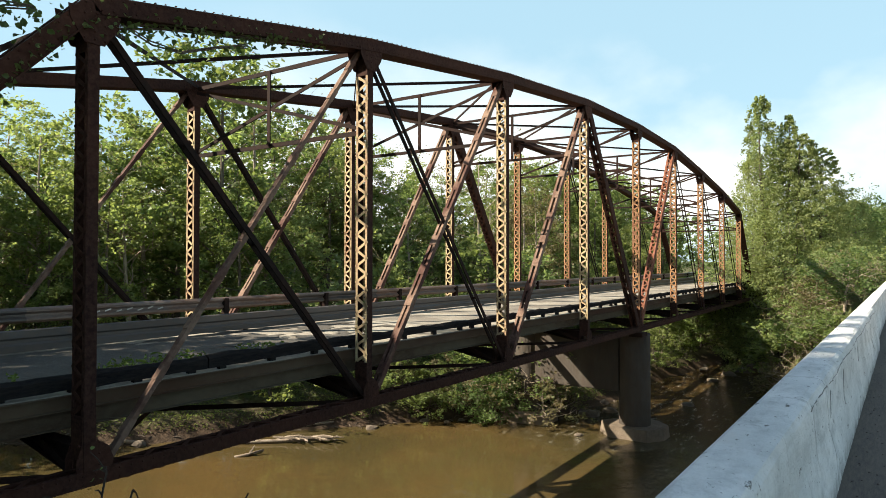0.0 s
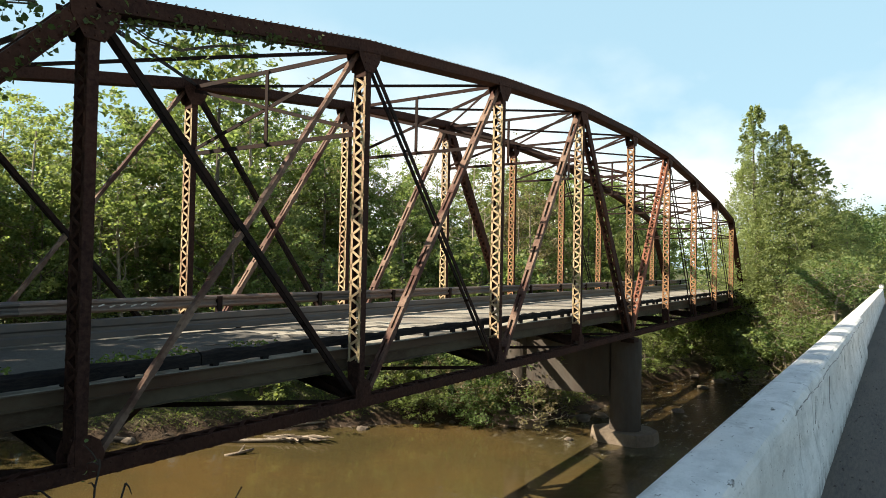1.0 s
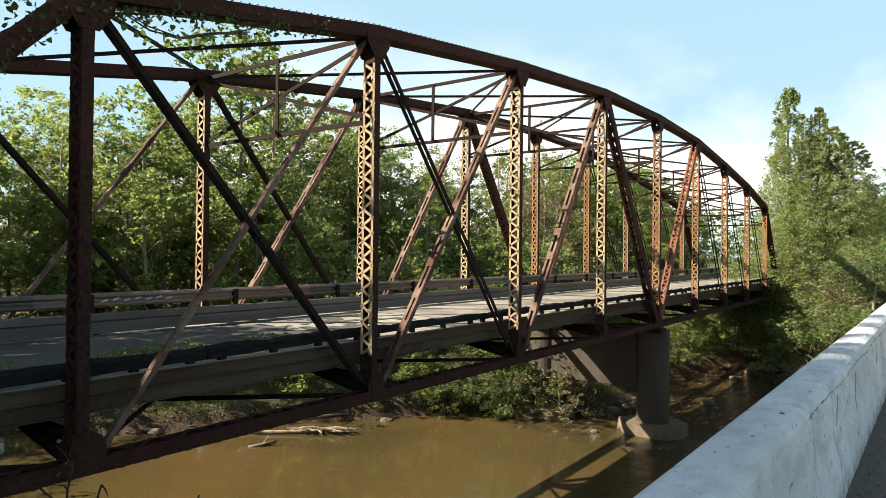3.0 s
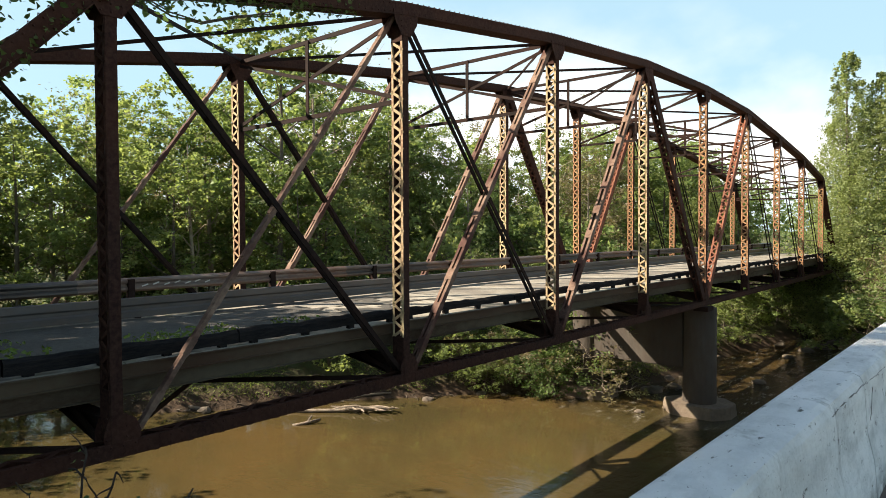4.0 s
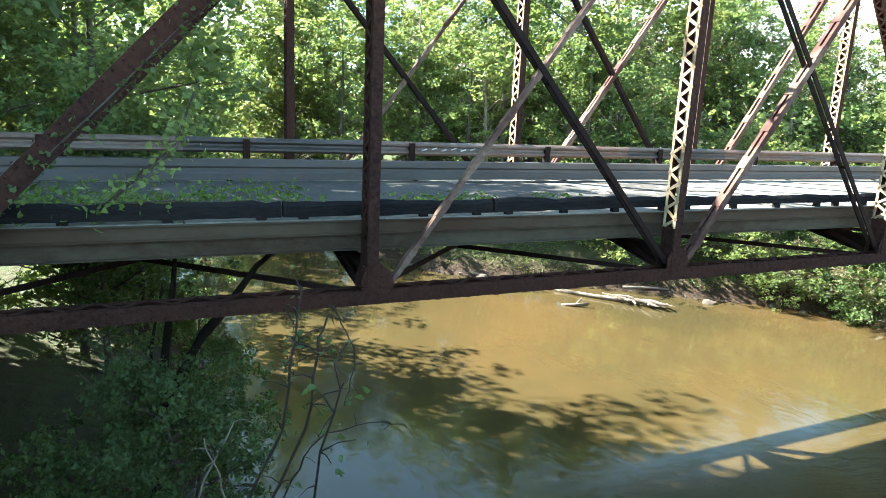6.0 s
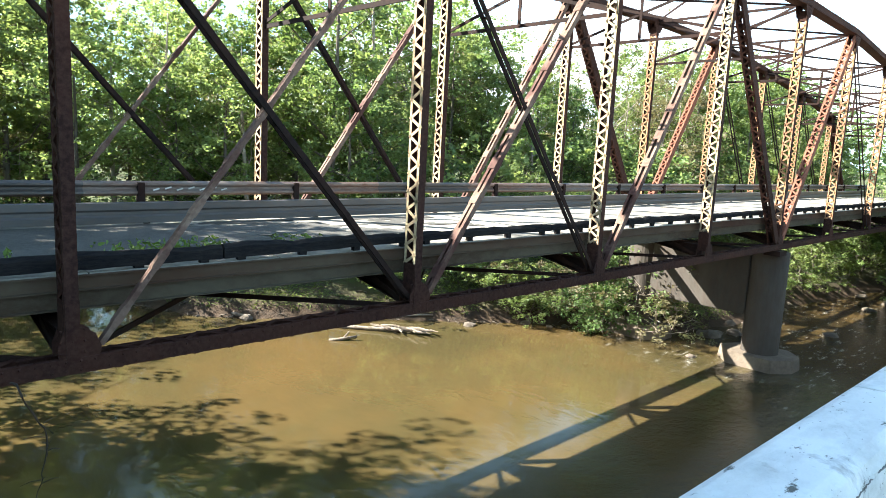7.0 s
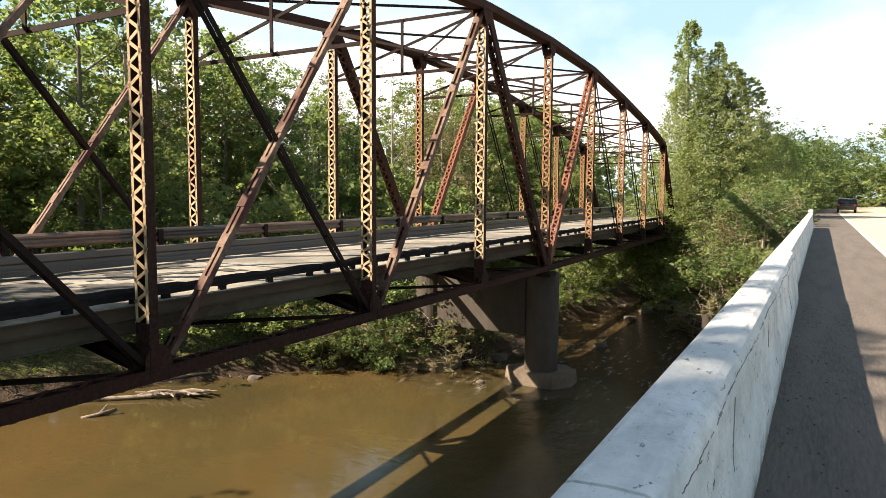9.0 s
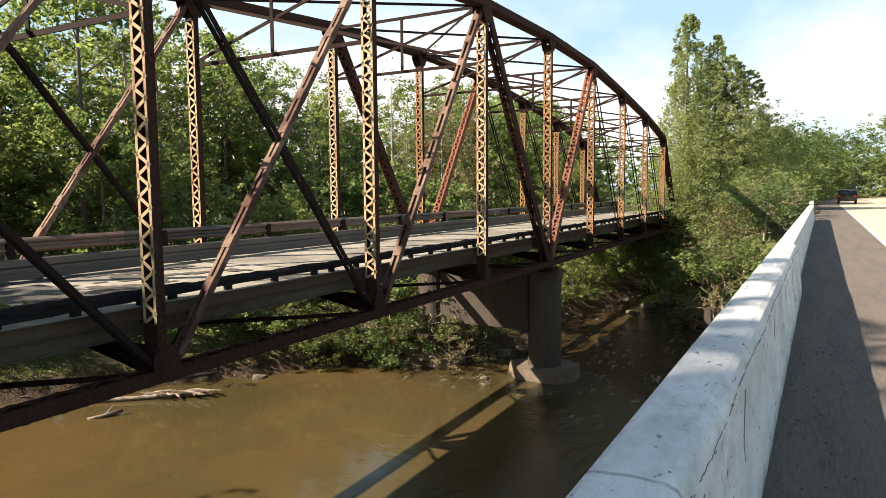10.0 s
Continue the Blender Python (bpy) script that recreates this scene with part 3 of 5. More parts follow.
for bx in (NEAR_X, FAR_X):
    for i in range(10):
        chord_run(bx, i, "bottom")
        chord_run(bx, i, "top")
    for i in range(1, 10):
        vertical(i, bx)
        gusset(i, bx, True)
        gusset(i, bx, False)
    up, dn = (lambda i, x=bx: top_node(i, x) - Vector((0, 0, 0.2))), (lambda i, x=bx: bot_node(i, x) + Vector((0, 0, 0.2)))
    for i in (1, 2):
        pair_bars(up(i) + Vector((0, 0.15, 0)), dn(i + 1) - Vector((0, 0.12, 0)), "diagonal", 0.14, 0.095, 0.03)
    battened(up(2) - Vector((0, 0.2, 0)), dn(1) + Vector((0, 0.36, 0.0)), 0.11, 0.075)
    battened(up(3) - Vector((0, 0.15, 0)), dn(2) + Vector((0, 0.38, 0.05)), 0.19, 0.11)
    battened(up(4) - Vector((0, 0.15, 0)), dn(3) + Vector((0, 0.4, 0.05)), 0.22, 0.13)
    laced_diagonal(up(4) + Vector((0, 0.2, 0)), dn(5) - Vector((0, 0.2, 0)), 0.30, 0.30, RUST)
    laced_diagonal(up(6) - Vector((0, 0.2, 0)), dn(5) + Vector((0, 0.25, 0)), 0.30, 0.26, REDRUST)
    for i in (6, 7, 8):
        pair_bars(up(i) + Vector((0, 0.15, 0)), dn(i + 1) - Vector((0, 0.12, 0)), "diagonal", 0.14, 0.095, 0.03)

STEEL_LABEL = "thin dark steel bracing angle"


def angle(p, q, name="brace", w=0.085):
    d = Vector(q) - Vector(p)
    side = (1, 0, 0) if abs(d.z) > 0.9 * d.length else (0, 0, 1)
    part(name, Shape().bar(p, q, w, 0.03, side), DARKSTEEL, bridge, STEEL_LABEL)


inside_n, inside_f = NEAR_X - 0.16, FAR_X + 0.16
mid_x = (NEAR_X + FAR_X) / 2
for i in range(1, 10):
    y, z = NODE_Y[i], TOP_Z[i] - 0.1
    drop = 1.75 if 1 < i < 9 else 1.2
    n1, f1, n2, f2 = (Vector(v) for v in ((inside_n, y, z), (inside_f, y, z), (inside_n, y, z - drop), (inside_f, y, z - drop)))
    angle(n1, f1, "top_strut", 0.10)
    if i > 1:
        angle(n2, f2, "sway_strut", 0.10)
        angle(n1 - Vector((0, 0, 0.1)), f2 + Vector((0, 0, 0.1)), "sway_brace")
        angle(f1 - Vector((0, 0.03, 0.1)), n2 + Vector((0, -0.03, 0.1)), "sway_brace")
        angle(Vector((mid_x, y - 0.04, z + 0.02)), Vector((mid_x, y - 0.04, z - drop)), "hanger", 0.10)
    if i < 9:
        y2, z2 = NODE_Y[i + 1], TOP_Z[i + 1] - 0.04
        angle(n1 + Vector((0, 0, 0.06)), (inside_f, y2, z2), "lateral_brace", 0.075)
        angle(f1 + Vector((0, 0, 0.02)), (inside_n, y2, z2 - 0.04), "lateral_brace", 0.075)
for i in range(0, 11):
    y = NODE_Y[i]
    s = Shape()
    prof = [(NEAR_X - 0.14, -0.92), (NEAR_X - 0.14, -1.30), (-11.2, -1.02), (-13.7, -1.02), (FAR_X + 0.14, -1.30), (FAR_X + 0.14, -0.92)]
    n = len(prof)
    s.add([(x, y - 0.012, z) for x, z in prof] + [(x, y + 0.012, z) for x, z in prof],
          [tuple(range(n)), tuple(range(2 * n - 1, n - 1, -1))] + [(k, n + k, n + (k + 1) % n, (k + 1) % n) for k in range(n)])
    for a, b in zip(prof[1:], prof[2:5]):
        s.bar((a[0], y, a[1]), (b[0], y, b[1]), 0.22, 0.02, (0, 1, 0))
    s.box(FAR_X + 0.14, NEAR_X - 0.14, y - 0.11, y + 0.11, -0.92, -0.90)
    part("floor_beam", fix_normals(s.mesh("floor_beam", DARKSTEEL)), DARKSTEEL, bridge, "dark fish-bellied floor beam")
    if i < 10:
        angle((inside_n, y + 0.2, BOT_Z + 0.08), (inside_f, NODE_Y[i + 1] - 0.2, BOT_Z + 0.08), "bottom_lateral", 0.09)
        angle((inside_f, y + 0.2, BOT_Z + 0.02), (inside_n, NODE_Y[i + 1] - 0.2, BOT_Z + 0.02), "bottom_lateral", 0.09)
    if 0 < i < 10:
        for x, d in ((inside_n, -1), (inside_f, 1)):
            angle((x, y - 0.1, BOT_Z + 0.1), (x + d * 0.9, y - 0.1, -0.95), "knee_brace", 0.10)
Y0, Y1 = -40.0, 66.0
for x in (-10.9, -12.0, -13.0, -14.1):
    part("stringer", Shape().box(x - 0.01, x + 0.01, Y0, Y1, -0.9, -0.47).box(x - 0.09, x + 0.09, Y0, Y1, -0.9, -0.88), DARKSTEEL, bridge)
# Fascia in lengths between the nodes: a rusty edge channel over a grey-green beam with a flange below.
def run_y(x, d, sec, y0, y1, name, mat, parent, label):
    n = len(sec)
    v = [(x + d * o, yy, z) for yy in (y0 + 0.004, y1 - 0.004) for o, z in sec]
    m = Shape().add(v, [(k, (k + 1) % n, n + (k + 1) % n, n + k) for k in range(n)] + [tuple(range(n)), tuple(range(2 * n - 1, n - 1, -1))])
    return part(name, fix_normals(m.mesh(name, mat)), mat, parent, label)


EDGE_CHANNEL = [(0, -0.455), (0.07, -0.455), (0.07, -0.44), (0.022, -0.43), (0.022, -0.272), (0.065, -0.262), (0.065, -0.246), (0, -0.246)]
FASCIA_BEAM = [(-0.02, -0.70), (0.06, -0.70), (0.06, -0.685), (0.0, -0.675), (0.0, -0.48), (0.045, -0.472), (0.045, -0.459), (-0.02, -0.459)]
for x, d in ((-9.80, 1), (-15.05, -1)):
    cuts = [Y0, -20, -6] + NODE_Y
    for a, b in zip(cuts, cuts[1:]):
        beam = run_y(x, d, FASCIA_BEAM, a, b, "fascia_beam", FASCIA, bridge, "stained grey-green fascia beam below the deck edge")
        run_y(x, d, EDGE_CHANNEL, a, b, "edge_channel", EDGE, beam, "rusty red-brown edge channel")
for k in range(36):
    a = Y0 + 3 + k * 2.867
    gap = 0.012 + 0.006 * (k * 5 % 3)
    part("deck_slab", bevelled(Shape().box(-15.03, -9.815, a, a + 2.867 - gap, -0.46 if k % 2 else -0.458, DECK_Z - 0.004 * (k * 7 % 3)), "deck_slab", DECK, 0.012, 1), DECK, bridge, "worn pale concrete deck slab with dirt")
# Rotten timber kerb along the near edge, sagging and ragged on top.
y, k = -36.0, 0
while y < 64:
    length = 3.9 + 0.5 * math.sin(k * 2.1)
    n = 22
    v, f = [], []
    for m in range(n + 1):
        yy = y + (length - 0.03) * m / n
        a, b, c = (noise.noise((yy * q, 3.3, z)) for q, z in ((1.1, 0), (4.3, 5), (7.7, 9)))
        top = DECK_Z + 0.255 + 0.03 * a + 0.03 * b + 0.02 * c
        low_z = DECK_Z + 0.04 + 0.05 * smooth_step(10, 17, yy) + 0.02 * noise.noise((yy * 2.3, 8.1, 0))
        v += [(-9.83 + 0.012 * b, yy, low_z), (-9.825 + 0.015 * c, yy, top - 0.05), (-9.875 + 0.02 * b, yy, top), (-9.94 + 0.01 * c, yy, top + 0.01 * a), (-9.955, yy, top - 0.06), (-9.955, yy, low_z)]
    for m in range(n):
        f += [(m * 6 + q, m * 6 + (q + 1) % 6, m * 6 + 6 + (q + 1) % 6, m * 6 + 6 + q) for q in range(6)]
    f += [(0, 1, 2, 3, 4, 5), tuple(n * 6 + q for q in range(5, -1, -1))]
    part("kerb_beam", fix_normals(Shape().add(v, f).mesh("kerb_beam", KERB)), KERB, bridge, "blackened ragged timber kerb beam")
    for m in (0.3, 0.3 + (length - 0.6) / 3, 0.3 + (length - 0.6) * 2 / 3, length - 0.3):
        part("kerb_block", Shape().box(-9.945, -9.85, y + m - 0.065, y + m + 0.065, DECK_Z - 0.008, DECK_Z + 0.12), KERB, bridge)
    y += length
    k += 1


def extrude_y(profile, y0, y1, name, mat, thick=0.006):
    n = len(profile)
    v = [(x, y, z) for y in (y0, y1) for x, z in profile] + [(x - thick, y, z) for y in (y0, y1) for x, z in profile]
    f = []
    for i in range(n - 1):
        f += [(i, i + 1, n + i + 1, n + i), (2 * n + i, 3 * n + i, 3 * n + i + 1, 2 * n + i + 1)]
    f += [(0, n, 3 * n, 2 * n), (n - 1, 3 * n - 1, 4 * n - 1, 2 * n - 1)]
    return Shape().add(v, f).mesh(name, mat)


W_BEAM = [(0.0, 0.0), (0.02, 0.01), (0.075, 0.05), (0.075, 0.09), (0.01, 0.14), (0.01, 0.18), (0.075, 0.23), (0.075, 0.27), (0.02, 0.31), (0.0, 0.32)]
rail = thing("guardrail", "rusty galvanised guardrail along the far truss", "guardrail")
for k in range(25):
    a = -28 + k * 3.81
    part("rail_beam", extrude_y([(-15.17 + x + (0.004 if k % 2 else 0), 0.33 + z) for x, z in W_BEAM], a, a + 3.95, "rail_beam", RUSTRAIL if k % 3 else GALV), RUSTRAIL, rail)
    part("post", Shape().box(-15.19, -15.05, a + 1.2, a + 1.34, DECK_Z, 0.62).box(-15.17, -15.16, a + 1.1, a + 1.44, DECK_Z, DECK_Z + 0.02), DARKSTEEL, rail)
for k in range(7):
    part("graffiti_bar", Shape().bar((-15.083, 11.62 + k * 0.26, 0.45 + 0.03 * (k % 2)), (-15.083, 11.76 + k * 0.26, 0.49 + 0.035 * ((k * 3) % 2)), 0.005, 0.03), PAINT, rail, "small faded white painted mark")
low = thing("low_rail", "grey steel wheel rail at the foot of the far guardrail", "rail")
LOW = [(0.0, 0.0), (0.06, 0.0), (0.06, 0.13), (0.03, 0.17), (0.03, 0.24), (0.06, 0.28), (0.06, 0.42), (0.0, 0.44)]
for k in range(17):
    a = -6 + k * 4.2
    part("rail_beam", extrude_y([(-14.72 + x + (0.004 if k % 2 else 0), DECK_Z + 0.03 + z) for x, z in LOW], a, a + 4.25, "rail_beam", GALV), GALV, low)
    part("post", Shape().box(-14.80, -14.73, a + 0.5, a + 0.62, DECK_Z, DECK_Z + 0.45), DARKSTEEL, low)

# ---- pier, abutments ----
pier = thing("concrete_pier", "weathered concrete pier with round column, web wall and pointed footing", "bridge pier")


def round_column(cx, cy, r, z0, z1, name):
    pts = [(cx + r * math.cos(a), cy + r * 0.95 * math.sin(a)) for a in np.linspace(0, 2 * math.pi, 29)[:-1]]
    me = Shape().prism(pts, z0, z1, 0.985).mesh(name, CONCRETE)
    return fix_normals(me)


part("column", round_column(-9.87, 33.4, 0.70, -6.0, -1.62, "column"), CONCRETE, pier)
part("column", round_column(-15.25, 33.4, 0.70, -6.0, -1.62, "column"), CONCRETE, pier)
part("web_wall", bevelled(Shape().box(-14.65, -10.45, 32.95, 33.85, -4.25, -1.66), "web_wall", CONCRETE, 0.03), CONCRETE, pier)
part("bearing", bevelled(Shape().box(-9.8, -9.2, 32.4, 33.1, -1.68, -1.49), "bearing", DARKSTEEL, 0.01, 1), DARKSTEEL, pier, "dark steel bearing")
part("bearing", bevelled(Shape().box(-15.7, -15.1, 32.4, 33.1, -1.68, -1.49), "bearing", DARKSTEEL, 0.01, 1), DARKSTEEL, pier, "dark steel bearing")
for cx in (-9.85, -15.25):
    foot = [(cx - 1.75, 33.2), (cx - 0.95, 32.2), (cx + 0.9, 32.2), (cx + 1.5, 33.0), (cx + 1.5, 34.0), (cx + 0.8, 34.7), (cx - 0.9, 34.7)]
    part("footing", bevelled(Shape().prism(foot, -7.2, -5.7, 0.88), "footing", FOOTING, 0.03), FOOTING, pier, "water-worn pointed concrete footing")
for yy, s in ((1.4, -1), (64.6, 1)):
    ab = thing("abutment", "stained concrete abutment at the end of the truss", "abutment")
    part("wall", bevelled(Shape().box(-16.4, -8.7, yy - 0.5, yy + 0.5 + (0.6 if s < 0 else 0), -7.0, -1.51), "wall", CONCRETE, 0.03), CONCRETE, ab)
    part("back_wall", bevelled(Shape().box(-16.4, -8.7, yy + s * 0.9 - 0.35, yy + s * 0.9 + 0.35, -7.0, -0.95), "back_wall", CONCRETE, 0.03), CONCRETE, ab)

# ---- the new road bridge ----
SLOPE = 0.02


def sheared(s):
    """Turns a run laid along y to the line of the new road."""
    s.v = [(x + SLOPE * y, y, z) for x, y, z in s.v]
    return s


tagged(new("road_deck", sheared(Shape().box(-1.25, 10.0, -60, 48.0, -0.95, -0.02)).mesh("road_deck", CONCRETE)), "concrete deck of the new road bridge", "bridge deck", kind="structure")
road = Shape()
ys = [-60 + 1.6 * k for k in range(170)]
for a, b in zip(ys, ys[1:]):
    l0, l1 = road_middle(a), road_middle(b)
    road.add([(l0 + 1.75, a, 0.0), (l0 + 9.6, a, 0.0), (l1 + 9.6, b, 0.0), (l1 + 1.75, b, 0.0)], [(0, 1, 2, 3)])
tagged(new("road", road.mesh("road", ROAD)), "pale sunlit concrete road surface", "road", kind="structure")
gut = Shape()
for a, b in zip(ys, ys[1:]):
    l0, l1 = road_middle(a), road_middle(b)
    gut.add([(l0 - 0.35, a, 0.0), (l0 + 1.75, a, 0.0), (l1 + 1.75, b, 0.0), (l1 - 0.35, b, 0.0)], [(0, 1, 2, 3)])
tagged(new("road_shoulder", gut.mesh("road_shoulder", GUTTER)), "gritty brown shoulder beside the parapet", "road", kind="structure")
line = Shape()
for a, b in zip(ys, ys[1:]):
    for o in (1.72, 5.2, 5.42):
        l0, l1 = road_middle(a) + o, road_middle(b) + o
        line.add([(l0, a, 0.005), (l0 + 0.11, a, 0.005), (l1 + 0.11, b, 0.005), (l1, b, 0.005)], [(0, 1, 2, 3)])
tagged(new("road_marking", line.mesh("road_marking", PAINT)), "worn white edge and centre lines", "road marking", kind="structure")

parapet = thing("parapet", "whitewashed concrete bridge parapet with dark lichen stains", "parapet")
PROFILE = [(-1.205, -0.3), (-1.205, 0.725), (-1.192, 0.752), (-1.165, 0.765), (-1.065, 0.77), (-0.975, 0.765), (-0.94, 0.75), (-0.92, 0.715), (-0.91, 0.66), (-0.895, 0.42), (-0.855, 0.24), (-0.841, 0.08), (-0.841, -0.01)]


def parapet_block(y0, y1):
    n = len(PROFILE)
    steps = max(2, int((y1 - y0) / 0.5))
    v, f = [], []
    for k in range(steps + 1):
        y = y0 + (y1 - y0) * k / steps
        for j, (x, z) in enumerate(PROFILE):
            x = x - (0.07 if y0 > 18.0 and j > 5 else 0.0)
            w = 0.006 * noise.noise((y * 1.3, j * 0.7, 2)) + 0.003 * noise.noise((y * 5, j, 9))
            v.append((x + w + SLOPE * y, y, z + w * (z > 0.3)))
    for k in range(steps):
        for j in range(n - 1):
            a = k * n + j
            f.append((a, a + 1, a + n + 1, a + n))
    f += [tuple(range(n)), tuple(range(len(v) - 1, len(v) - n - 1, -1))]
    return fix_normals(Shape().add(v, f).mesh("parapet_block", PARAPET))


y = -32.0
while y < 46.0:
    part("parapet_block", parapet_block(y, min(y + 4.57, 46.2)), PARAPET, parapet)
    y += 4.59


def cracks():
    """Fine dark cracks along the inner shoulder of the parapet and down its face."""
    r = np.random.default_rng(41)

    def face_x(z):
        for (x0, z0), (x1, z1) in zip(PROFILE[6:], PROFILE[7:]):
            if z0 >= z >= z1:
                return x0 + (x1 - x0) * (z0 - z) / (z0 - z1)
        return -0.875

    def seam(y0, z0, dy, dz, n, wide):
        s = Shape()
        pts = []
        for k in range(n + 1):
            yy, z = y0 + dy * k / n + 0.004 * r.normal(), z0 + dz * k / n + 0.0022 * r.normal()
            pts.append(Vector((face_x(z) + SLOPE * yy + 0.0015, yy, z)))
        for k, (u, v) in enumerate(zip(pts, pts[1:])):
            s.bar(u, v, 0.004, wide * r.uniform(0.5, 1.4), (1, 0, 0.3))
        part("crack", s, STAIN, parapet)

    for k in range(90):
        seam(8.3 + 0.115 * k + r.uniform(0, 0.1), 0.697 + 0.012 * math.sin(k * 0.35) + r.uniform(-0.005, 0.005), r.uniform(0.05, 0.15), r.uniform(-0.006, 0.006), 5, 0.0028)
    for k in range(5):
        seam(9.0 + 1.7 * k + r.uniform(0, 0.6), 0.64, r.uniform(-0.5, 0.3), -r.uniform(0.18, 0.42), 9, 0.0022)


cracks()


def grit():
    """Small stones and litter swept against the parapet."""
    r = np.random.default_rng(17)
    s = Shape()
    for k in range(420):
        y = r.uniform(7.0, 30)
        x = -0.79 + SLOPE * y + abs(r.normal()) * 0.28
        d = r.uniform(0.003, 0.012)
        s.prism([(x + d * math.cos(a), y + d * math.sin(a)) for a in (0, 1.3, 2.5, 3.8, 5.1)], 0.0, d * 0.9, 0.6)
    tagged(new("road_grit", s.mesh("road_grit", GUTTER)), "loose grit and litter along the parapet", "grit", kind="stuff")


grit()


# ---- vegetation ----
rng = np.random.default_rng(7)


def leaf_mesh(name, centres, size, mat, flat=0.5, ratio=0.62, r=None, pointed=False):
    """Small folded leaves, one island each, round the given centres; pointed ones have a rounded base and a tip."""
    r = r or rng
    n = len(centres)
    d = r.normal(size=(n, 3))
    d[:, 2] *= 0.6
    d /= np.linalg.norm(d, axis=1, keepdims=True)
    up = r.normal(size=(n, 3)) * (1 - flat) + np.array([0, 0, 1.0]) * flat
    s = np.cross(d, up)
    s /= np.linalg.norm(s, axis=1, keepdims=True) + 1e-9
    k = np.cross(s, d)
    ln = size * r.uniform(0.65, 1.35, (n, 1))
    a = centres - d * ln * 0.5
    b = centres + s * ln * ratio * 0.5 + k * ln * 0.12
    c = centres + d * ln * 0.5
    e = centres - s * ln * ratio * 0.5 + k * ln * 0.12
    if pointed:
        wide, fold = s * ln * ratio * 0.5, k * ln * 0.12
        p = centres - d * ln * 0.25
        q = centres + d * ln * 0.12
        v = np.stack([a, p + wide + fold, q + wide * 0.75 + fold, c - k * ln * 0.1, q - wide * 0.75 + fold, p - wide + fold], 1).reshape(-1, 3)
        idx = np.arange(n)[:, None] * 6
        f = np.concatenate([idx + [0, 1, 2], idx + [0, 2, 3], idx + [0, 3, 4], idx + [0, 4, 5]], 0)
    else:
        v = np.stack([a, b, c, e], 1).reshape(-1, 3)
        idx = np.arange(n)[:, None] * 4
        f = np.concatenate([idx + [0, 1, 2], idx + [0, 2, 3]], 0)
    me = bpy.data.meshes.new(name)
    me.vertices.add(len(v))
    me.vertices.foreach_set("co", v.ravel())
    me.loops.add(len(f) * 3)
    me.loops.foreach_set("vertex_index", f.ravel().astype(np.int32))
    me.polygons.add(len(f))
    me.polygons.foreach_set("loop_start", np.arange(0, len(f) * 3, 3, dtype=np.int32))
    me.polygons.foreach_set("loop_total", np.full(len(f), 3, dtype=np.int32))
    me.materials.append(mat)
    me.update(calc_edges=True)
    return me


